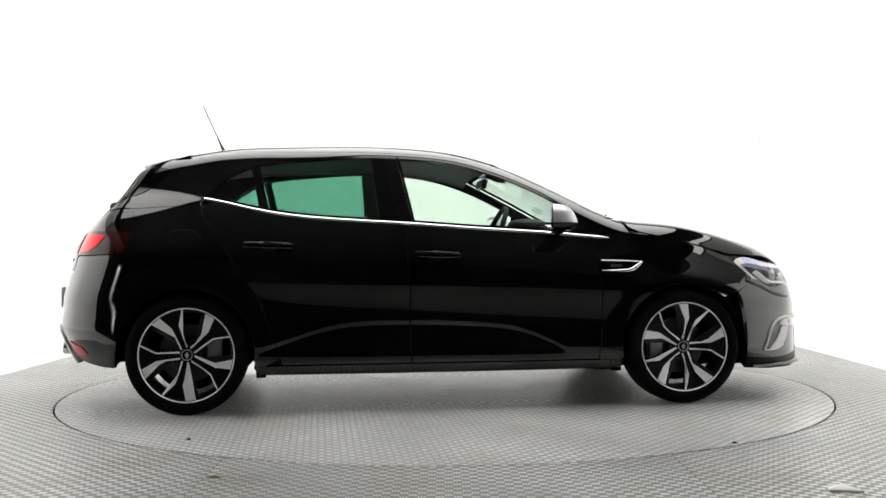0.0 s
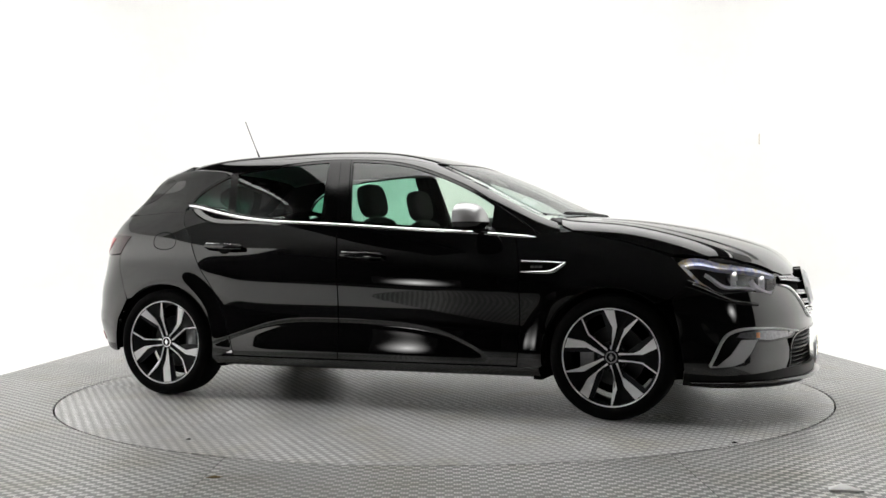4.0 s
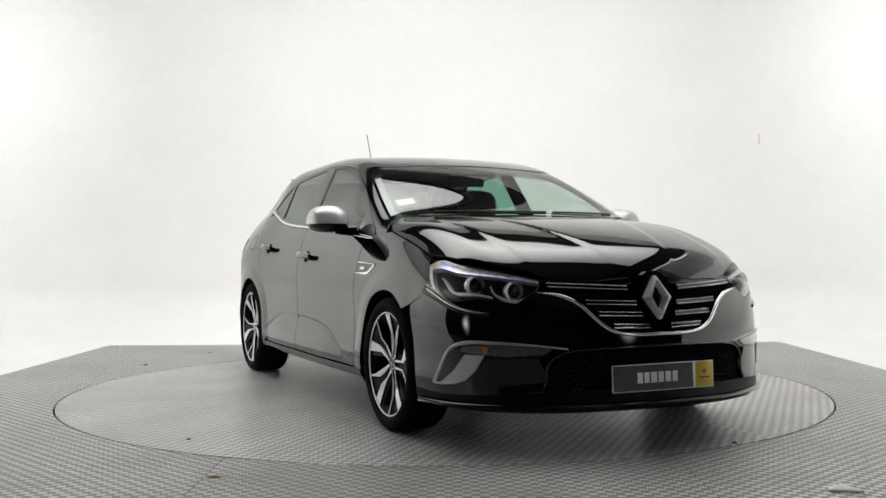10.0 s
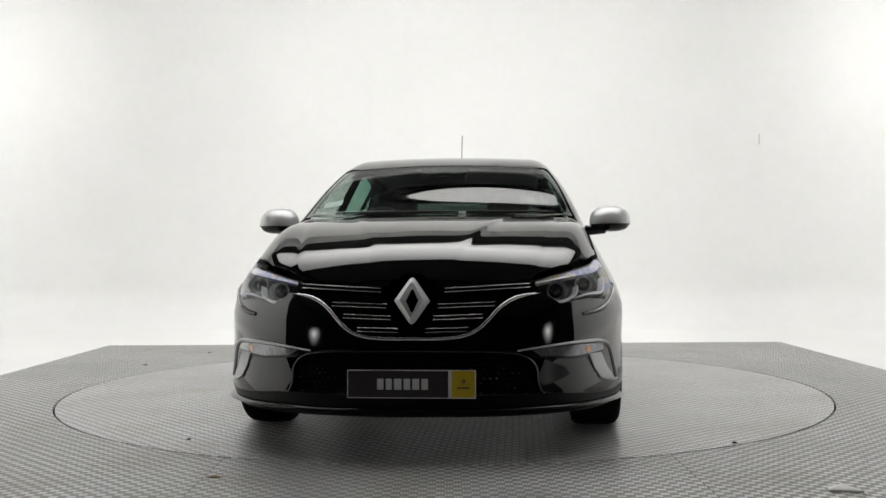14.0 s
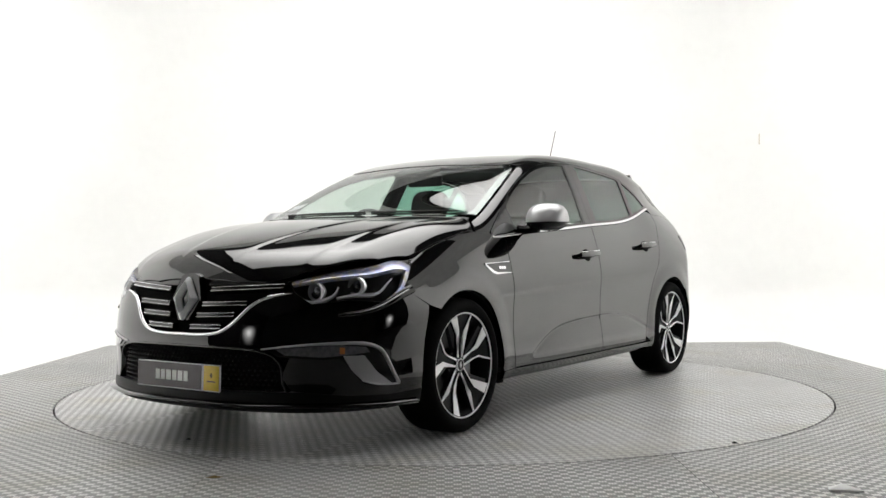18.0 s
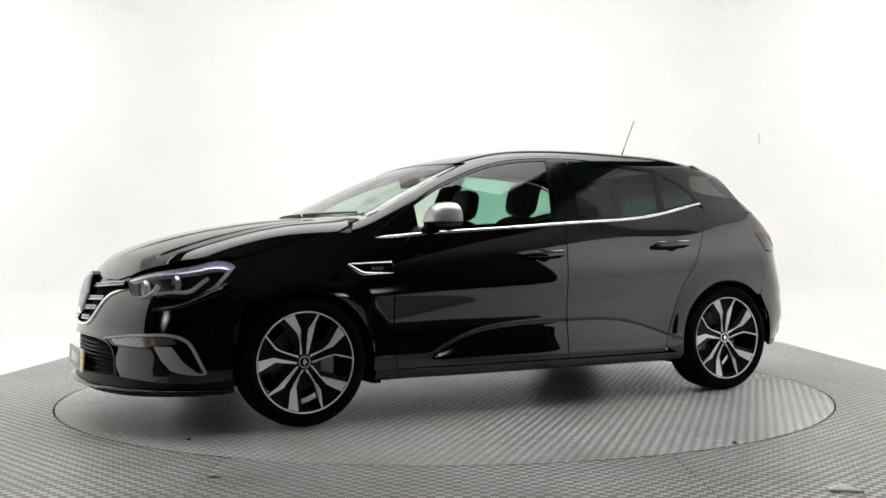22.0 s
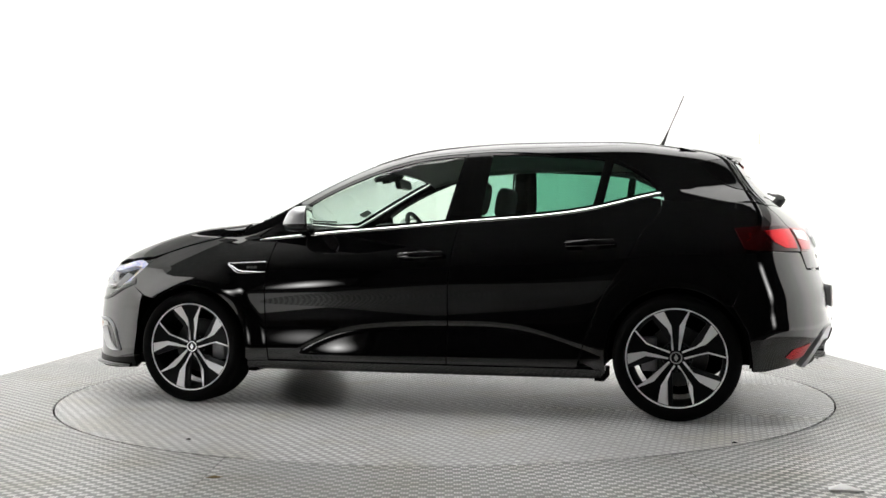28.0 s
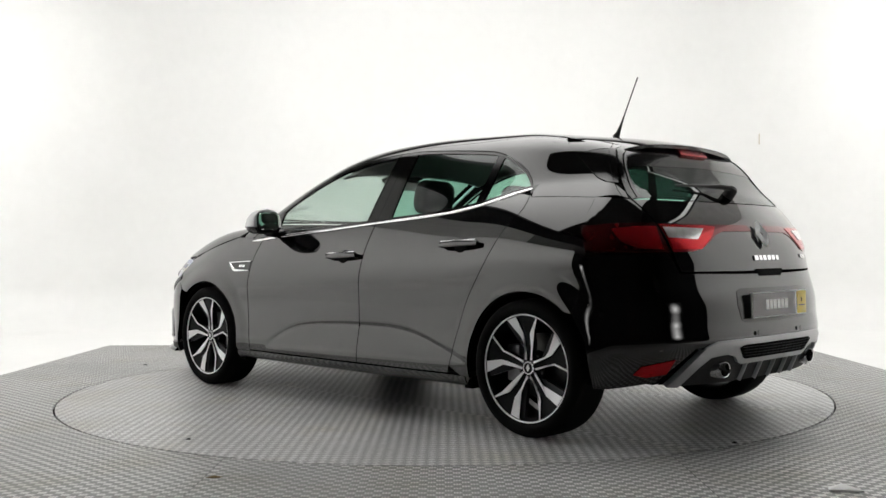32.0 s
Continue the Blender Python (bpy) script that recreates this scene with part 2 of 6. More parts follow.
def tube(points, radius, sides=8):
    """A round bar along points, tapering if radius is a list."""
    bm = bmesh.new()
    pts = [Vector(p) for p in points]
    rad = radius if isinstance(radius, (list, tuple)) else [radius] * len(pts)
    rings = []
    for i, p in enumerate(pts):
        d = (pts[min(i + 1, len(pts) - 1)] - pts[max(i - 1, 0)]).normalized()
        u = d.orthogonal().normalized() if i == 0 else (u - d * u.dot(d)).normalized()
        w = d.cross(u)
        rings.append([bm.verts.new(p + rad[i] * (u * math.cos(2 * math.pi * k / sides) + w * math.sin(2 * math.pi * k / sides))) for k in range(sides)])
    for a, b in zip(rings, rings[1:]):
        for k in range(sides):
            bm.faces.new((a[k], a[(k + 1) % sides], b[(k + 1) % sides], b[k]))
    bm.faces.new(rings[0][::-1])
    bm.faces.new(rings[-1])
    return bm


def prism(outline, y0, y1, bm=None, bevel=0.0):
    """A flat (x, z) outline given thickness from y0 to y1."""
    bm = bm or bmesh.new()
    a = [bm.verts.new((x, y0, z)) for x, z in outline]
    b = [bm.verts.new((x, y1, z)) for x, z in outline]
    n = len(a)
    fs = [bm.faces.new(a), bm.faces.new(b[::-1])]
    for i in range(n):
        fs.append(bm.faces.new((a[i], b[i], b[(i + 1) % n], a[(i + 1) % n])))
    if bevel:
        bmesh.ops.bevel(bm, geom=list({e for f in fs[:2] for e in f.edges}), offset=bevel, segments=2, profile=0.6, affect="EDGES")
    return bm


# ---- the car's form: one implicit surface, x forward, y to its left, z up, origin midway between the axles ----
def curve(*pts):
    """Natural cubic spline through (x, y) pairs, straight beyond its ends."""
    X, Y = np.array(pts, float).T
    n, h = len(X), np.diff(X)
    A, r = np.eye(n), np.zeros(n)
    for i in range(1, n - 1):
        A[i, i - 1:i + 2] = h[i - 1], 2 * (h[i - 1] + h[i]), h[i]
        r[i] = 6 * ((Y[i + 1] - Y[i]) / h[i] - (Y[i] - Y[i - 1]) / h[i - 1])
    M = np.linalg.solve(A, r)
    s0 = (Y[1] - Y[0]) / h[0] - h[0] * M[1] / 6
    s1 = (Y[-1] - Y[-2]) / h[-1] + h[-1] * M[-2] / 6

    def f(x):
        x = np.asarray(x, float)
        xc = np.clip(x, X[0], X[-1])
        i = np.clip(np.searchsorted(X, xc) - 1, 0, n - 2)
        a, b, k = X[i + 1] - xc, xc - X[i], h[i]
        y = (M[i] * a ** 3 + M[i + 1] * b ** 3) / (6 * k) + (Y[i] / k - M[i] * k / 6) * a + (Y[i + 1] / k - M[i + 1] * k / 6) * b
        return y + s0 * np.minimum(x - X[0], 0) + s1 * np.maximum(x - X[-1], 0)
    return f


def smax(a, b, k):
    h = np.maximum(k - abs(a - b), 0)
    return np.maximum(a, b) + h * h / (4 * k)


def ramp(x, a, b):
    u = np.clip((x - a) / (b - a), 0, 1)
    return u * u * (3 - 2 * u)


BELT = curve((-2.1, 1.14), (-1.6, 1.15), (-1.25, 1.13), (-0.996, 1.074), (-0.80, 1.040), (-0.547, 1.017), (-0.224, 0.998), (0.215, 0.967), (0.622, 0.941), (0.928, 0.915), (1.3, 0.885), (1.63, 0.815), (1.9, 0.76), (2.3, 0.70))
WIDE = curve((-2.2, 0.80), (-1.9, 0.862), (-1.6, 0.897), (-1.33, 0.904), (-0.9, 0.897), (-0.2, 0.893), (0.5, 0.893), (1.0, 0.897), (1.33, 0.902), (1.6, 0.900), (1.8, 0.885), (2.0, 0.85), (2.3, 0.76))
BELTW = curve((-2.1, 0.55), (-1.8, 0.63), (-1.5, 0.692), (-1.25, 0.738), (-0.9, 0.775), (-0.5, 0.795), (0.0, 0.803), (0.5, 0.808), (0.9, 0.805), (1.3, 0.795), (1.63, 0.785), (2.0, 0.72), (2.3, 0.6))
FLANK = curve((0.0, -0.030), (0.07, -0.012), (0.16, -0.004), (0.28, -0.008), (0.40, -0.009), (0.50, -0.006), (0.60, -0.001), (0.66, 0.0), (0.72, 0.0), (0.80, 0.0), (1.0, 0.0))
ROOF = curve((-2.35, 0.55), (-2.12, 0.80), (-2.03, 0.93), (-1.94, 1.010), (-1.84, 1.098), (-1.74, 1.192), (-1.66, 1.296), (-1.55, 1.364), (-1.35, 1.402), (-1.2, 1.425), (-0.85, 1.444), (-0.5, 1.450), (-0.2, 1.444), (0.1, 1.418), (0.35, 1.362), (0.6, 1.270), (0.85, 1.155), (1.05, 1.066), (1.16, 1.032), (1.3, 1.016), (1.55, 0.984), (1.8, 0.930), (2.0, 0.866), (2.12, 0.803), (2.2, 0.725), (2.3, 0.60))
SWEEP = curve((-2.2, -0.10), (-1.7, -0.12), (-1.3, -0.05), (-0.6, 0.0), (0.0, 0.08), (0.4, 0.19), (0.8, 0.22), (1.05, 0.22), (1.3, 0.10), (1.6, 0.12), (1.9, 0.20), (2.3, 0.28))
CROWN = curve((-2.2, 0.12), (-1.7, 0.10), (-1.2, 0.075), (-0.5, 0.055), (0.1, 0.055), (0.7, 0.05), (1.05, 0.05), (1.4, 0.065), (1.7, 0.10), (2.3, 0.14))
NOSE = curve((0.10, 2.12), (0.17, 2.24), (0.22, 2.252), (0.30, 2.248), (0.42, 2.248), (0.50, 2.244), (0.60, 2.230), (0.70, 2.215), (0.78, 2.195), (0.9, 2.14), (1.1, 2.02))
TAIL = curve((0.15, -1.97), (0.26, -2.035), (0.36, -2.080), (0.45, -2.106), (0.52, -2.097), (0.60, -2.092), (0.68, -2.072), (0.78, -2.045), (0.90, -2.028), (0.98, -2.015), (1.1, -1.97), (1.3, -1.86))
CREASE = curve((-1.1, 0.27), (-0.9, 0.325), (-0.6, 0.415), (-0.25, 0.440), (0.2, 0.425), (0.45, 0.385), (0.62, 0.315), (0.76, 0.240), (0.95, 0.13))


def flank(x, z):
    """Half-width of the sides at (x, z)."""
    zb, wb, w = BELT(x), BELTW(x), WIDE(x)
    s = np.clip((z - 0.19) / (zb - 0.19), -0.3, 1)
    low = w + FLANK(s) - (w - wb) * np.maximum((s - 0.6) / 0.4, 0) ** 1.7
    u = np.maximum(z - zb, 0)
    lean = 4.25 * (w - wb) / (zb - 0.19) - 0.40
    y = low - 0.40 * u - 0.22 * u * u - lean * 0.05 * (1 - np.exp(-u / 0.05))
    # doors flare out softly below the crease, arches have a raised lip
    zc = CREASE(x)
    q = np.minimum(zc, 0.5) - np.maximum(z, 0.25)
    y = y + 0.052 * (q + np.sqrt(q * q + 0.012 ** 2)) * ramp(x, -1.05, -0.9) * ramp(-x, -0.98, -0.85)
    y = y - 0.003 * np.exp(-((z - zc - 0.012) / 0.013) ** 2) * ramp(zc, 0.28, 0.34)
    for ax in (-1.3345, 1.3345):
        r = np.hypot(x - ax, (z - 0.31) * 0.98)
        y = y + 0.008 * (1 - ramp(r, 0.36, 0.47)) * (z > 0.1)
    return y


def body(P):
    x, a, z = P[..., 0], abs(P[..., 1]), P[..., 2]
    side = a - flank(x, z)
    front = x - (NOSE(z) - 0.27 * a ** 2 - 0.34 * a ** 4)
    rear = (TAIL(z) + 0.17 * a ** 2 + 0.26 * a ** 4) - x
    rib = 0.0
    for h, c, k, w in ((0.0055, 0.30, 0.26, 0.10), (0.004, 0.57, 0.12, 0.09)):
        q = a - c - k * (1.6 - x)
        rib = rib - h * np.exp(-(q / w) ** 2) * (0.5 + 0.5 * np.tanh(q / 0.012)) + 0.5 * h * np.exp(-(q / w) ** 2)
    rib = rib * ramp(x, 1.08, 1.3) * ramp(-x, -2.17, -1.9)
    top = z - (ROOF(x + SWEEP(x) * a * a) - CROWN(x) * a * a + rib)
    f = smax(side, top, 0.075)
    f = smax(f, front, 0.16)
    f = smax(f, rear, 0.14)
    return smax(f, 0.165 + 0.035 * ramp(x, -1.1, -0.95) * ramp(-x, -1.1, -0.95) + 0.05 * ramp(-x, 1.4, 2.0) - z, 0.03)


def normal(P):
    e, g = 1e-3, []
    for k in range(3):
        d = np.zeros(3)
        d[k] = e
        g.append(body(P + d) - body(P - d))
    g = np.stack(g, -1)
    return g / np.linalg.norm(g, axis=-1, keepdims=True)


def meet(O, D, far=2.0, n=50):
    """First points at which the rays O + t D enter the form."""
    O, D = np.broadcast_arrays(np.asarray(O, float), np.asarray(D, float))
    ts = np.linspace(0, far, n)
    lo = np.full(len(O), -1.0)
    for t in ts:
        ins = body(O + t * D) < 0
        lo = np.where((lo < 0) & ins, max(t, 1e-9), lo)
    hi = np.where(lo < 0, far, lo)
    lo = np.maximum(hi - ts[1], 0)
    for _ in range(18):
        m = (lo + hi) / 2
        ins = body(O + m[:, None] * D) < 0
        hi, lo = np.where(ins, m, hi), np.where(ins, lo, m)
    return O + hi[:, None] * D


# ---- panels cut out of the form ----
class Side:
    """Seen from the side: (x, z)."""
    def __init__(self, s):
        self.s = s

    def rays(self, uv):
        k = np.ones(len(uv))
        return np.stack([uv[:, 0], 1.3 * self.s * k, uv[:, 1]], 1), np.array([0, -self.s, 0.0])

    def flat(self, P):
        return P[:, [0, 2]]


class Slant:
    """Seen from the side and above at 45 degrees: (x, w)."""
    def __init__(self, s):
        self.s = s

    def rays(self, uv):
        c, r = 2.2, 2 ** 0.5
        return np.stack([uv[:, 0], self.s * (c - uv[:, 1]) / r, (c + uv[:, 1]) / r], 1), np.array([0, -self.s, -1.0]) / r

    def flat(self, P):
        return np.stack([P[:, 0], (P[:, 2] - abs(P[:, 1])) / 2 ** 0.5], 1)


class Above:
    """Seen from above: (x, y)."""
    def rays(self, uv):
        return np.stack([uv[:, 0], uv[:, 1], 1.9 + 0 * uv[:, 0]], 1), np.array([0, 0, -1.0])

    def flat(self, P):
        return P[:, :2]


class End:
    """Seen from the front (d = 1) or from behind (d = -1): (y, z)."""
    def __init__(self, d):
        self.d = d

    def rays(self, uv):
        return np.stack([2.6 * self.d + 0 * uv[:, 0], uv[:, 0], uv[:, 1]], 1), np.array([-self.d, 0, 0.0])

    def flat(self, P):
        return P[:, 1:]


class Round:
    """Seen from all round a point of the middle line 1.2 m from the centre: (angle, z)."""
    def __init__(self, d):
        self.d = d

    def rays(self, uv):
        D = np.stack([self.d * np.cos(uv[:, 0]), np.sin(uv[:, 0]), 0 * uv[:, 0]], 1)
        return np.array([1.2 * self.d, 0, 0]) + 1.6 * D + np.stack([0 * uv[:, 0], 0 * uv[:, 0], uv[:, 1]], 1), -D

    def flat(self, P):
        return np.stack([np.arctan2(P[:, 1], self.d * P[:, 0] - 1.2), P[:, 2]], 1)


def onto(view, uv):
    O, D = view.rays(np.asarray(uv, float))
    return meet(O, D, 2.0)


def dense(pts, step, closed=True):
    pts = np.asarray(pts, float)
    out = []
    n = len(pts)
    for i in range(n if closed else n - 1):
        a, b = pts[i], pts[(i + 1) % n]
        k = max(1, int(np.ceil(np.linalg.norm(b - a) / step)))
        out += [a + (b - a) * j / k for j in range(k)]
    if not closed:
        out.append(pts[-1])
    return np.array(out)


def soft(pts, closed=True, times=2):
    """Rounds the corners of an outline."""
    pts = np.asarray(pts, float)
    for _ in range(times):
        q = np.roll(pts, -1, 0)
        a, b = 0.75 * pts + 0.25 * q, 0.25 * pts + 0.75 * q
        new_pts = np.empty((2 * len(pts), pts.shape[1]))
        new_pts[0::2], new_pts[1::2] = a, b
        if not closed:
            new_pts = np.vstack([pts[:1], new_pts[:-2], pts[-1:]])
        pts = new_pts
    return pts


def smooth_line(pts, n=24):
    """A smooth open line through points of any dimension."""
    pts = np.asarray(pts, float)
    s = np.concatenate([[0], np.cumsum(np.linalg.norm(np.diff(pts, axis=0), axis=1))])
    u = np.linspace(0, s[-1], n)
    return np.stack([curve(*zip(s, pts[:, k]))(u) for k in range(pts.shape[1])], 1)


def shrink(poly, d):
    """Moves an outline inwards by d."""
    poly = np.asarray(poly, float)
    a, b = np.roll(poly, 1, 0), np.roll(poly, -1, 0)
    area = np.sum(poly[:, 0] * b[:, 1] - b[:, 0] * poly[:, 1])
    e1, e2 = poly - a, b - poly
    n1 = np.stack([-e1[:, 1], e1[:, 0]], 1) / (np.linalg.norm(e1, axis=1, keepdims=True) + 1e-12)
    n2 = np.stack([-e2[:, 1], e2[:, 0]], 1) / (np.linalg.norm(e2, axis=1, keepdims=True) + 1e-12)
    n = n1 + n2
    n /= np.maximum(np.sum(n * n1, 1, keepdims=True), 0.5)
    return poly + (d if area > 0 else -d) * n


def clip(poly, k, val, keep_above):
    out = []
    n = len(poly)
    for i in range(n):
        p, q = poly[i], poly[(i + 1) % n]
        ip, iq = (p[k] >= val) == keep_above or p[k] == val, (q[k] >= val) == keep_above or q[k] == val
        if ip:
            out.append(p)
        if ip != iq:
            t = (val - p[k]) / (q[k] - p[k])
            r = [p[0] + t * (q[0] - p[0]), p[1] + t * (q[1] - p[1])]
            r[k] = val
            out.append(tuple(r))
    return out


def cells(poly, du, dv):
    """The outline cut into small cells: points and faces."""
    poly = [tuple(p) for p in poly]
    P = np.array(poly)
    us = np.arange(np.floor(P[:, 0].min() / du), np.ceil(P[:, 0].max() / du) + 1) * du
    vs = np.arange(np.floor(P[:, 1].min() / dv), np.ceil(P[:, 1].max() / dv) + 1) * dv
    index, pts, faces = {}, [], []

    def vid(p):
        key = (round(p[0], 6), round(p[1], 6))
        if key not in index:
            index[key] = len(pts)
            pts.append(p)
        return index[key]
    for u0, u1 in zip(us, us[1:]):
        strip = clip(clip(poly, 0, u0, True), 0, u1, False)
        if len(strip) < 3:
            continue
        for v0, v1 in zip(vs, vs[1:]):
            c = clip(strip, 1, v0, True)
            if len(c) < 3:
                continue
            c = clip(c, 1, v1, False)
            ids = [vid(p) for p in c]
            done = False
            while not done and len(ids) > 2:
                done = True
                for i in range(len(ids)):
                    if ids[i] == ids[i - 1]:
                        del ids[i]
                        done = False
                        break
                    if ids[i - 2] == ids[i]:
                        drop = sorted({i, (i - 1) % len(ids)}, reverse=True)
                        for d in drop:
                            del ids[d]
                        done = False
                        break
            loops, stack = [], []
            for i in ids:
                if i in stack:
                    k = stack.index(i)
                    loops.append(stack[k:])
                    stack = stack[:k]
                stack.append(i)
            loops.append(stack)
            for ids in loops:
                if len(ids) < 3:
                    continue
                q = np.array([pts[i] for i in ids])
                r = np.roll(q, -1, 0)
                if abs(np.sum(q[:, 0] * r[:, 1] - r[:, 0] * q[:, 1])) > 1e-8:
                    faces.append(ids)
    return np.array(pts), faces


def panel(name, outline, view, mat, parent, label="", cell=(0.03, 0.03), lift=0.0, depth=0.018, gap=0.0, rim=True, bulge=None):
    """A sheet cut from the form along an outline, with turned-in edges."""
    poly = np.asarray(outline, float)
    if gap:
        poly = shrink(poly, gap)
    poly = dense(poly, max(cell))
    uv, faces = cells(poly, *cell)
    P = onto(view, uv)
    N = normal(P)
    P = P + lift * N
    if bulge is not None:
        P = P + bulge(P)[:, None] * N
    n = len(P)
    flipped = []
    for f in faces:
        q = P[f]
        k = np.cross(q - q[0], np.roll(q, -1, 0) - q[0]).sum(0)
        flipped.append(f[::-1] if k @ N[f].sum(0) < 0 else f)
    V, M = list(P), list(N)
    if rim and depth:
        seen = {}
        for f in flipped:
            for i, j in zip(f, f[1:] + f[:1]):
                seen[(min(i, j), max(i, j))] = None if (min(i, j), max(i, j)) in seen else (i, j)
        edge = [e for e in seen.values() if e]
        out = np.zeros((n, 3))
        for i, j in edge:
            k = np.cross(P[j] - P[i], N[i])
            out[i] += k
            out[j] += k
        ln = np.linalg.norm(out, axis=1)
        dup, low = {}, {}
        for i in {k for e in edge for k in e}:
            o = out[i] / (ln[i] + 1e-12)
            dup[i] = len(V)
            V.append(P[i] + 0.0012 * o - 0.0016 * N[i])
            M.append(o)
            low[i] = len(V)
            V.append(P[i] + 0.0012 * o - depth * N[i])
            M.append(o)
        for i, j in edge:
            flipped.append([j, i, dup[i], dup[j]])
            flipped.append([dup[j], dup[i], low[i], low[j]])
    return mesh_object(name, V, flipped, mat, parent, label, True, M)


def ribbon(name, line, view, width, mat, parent, label="", lift=0.004, depth=0.012, rounded=True):
    """A narrow moulding that runs along a line on the form; width may vary along it."""
    line = np.asarray(line, float)
    P = onto(view, line)
    N = normal(P)
    T = np.gradient(P, axis=0)
    T /= np.linalg.norm(T, axis=1, keepdims=True)
    B = np.cross(N, T)
    w = np.broadcast_to(np.asarray(width, float), (len(P),))[:, None] / 2
    prof = [(-1, -depth), (-1, 0.2), (-0.7, 0.8), (0, 1.0), (0.7, 0.8), (1, 0.2), (1, -depth)]
    V, F = [], []
    for a, h in prof:
        V.append(P + a * w * B + (h * lift if h > 0 else h) * N)
    k, n = len(prof), len(P)
    V = np.concatenate(V)
    for i in range(k - 1):
        for j in range(n - 1):
            F.append((i * n + j, i * n + j + 1, (i + 1) * n + j + 1, (i + 1) * n + j))
    F.append([i * n for i in range(k)])
    F.append([i * n + n - 1 for i in range(k)][::-1])
    bm = bmesh.new()
    vs = [bm.verts.new(v) for v in V]
    for f in F:
        bm.faces.new([vs[i] for i in f])
    return part(name, bm, mat, parent, label, 60)


# ---- the hall ----
def sheet(name, xs, ys, z, mat, label="", parent=None, thick=0.02):
    bm = bmesh.new()
    box(bm, (xs[1] - xs[0], ys[1] - ys[0], thick), ((xs[0] + xs[1]) / 2, (ys[0] + ys[1]) / 2, z - thick / 2))
    return part(name, bm, mat, parent, label)


DISC_R, DISC_GAP = 2.243, 0.0105


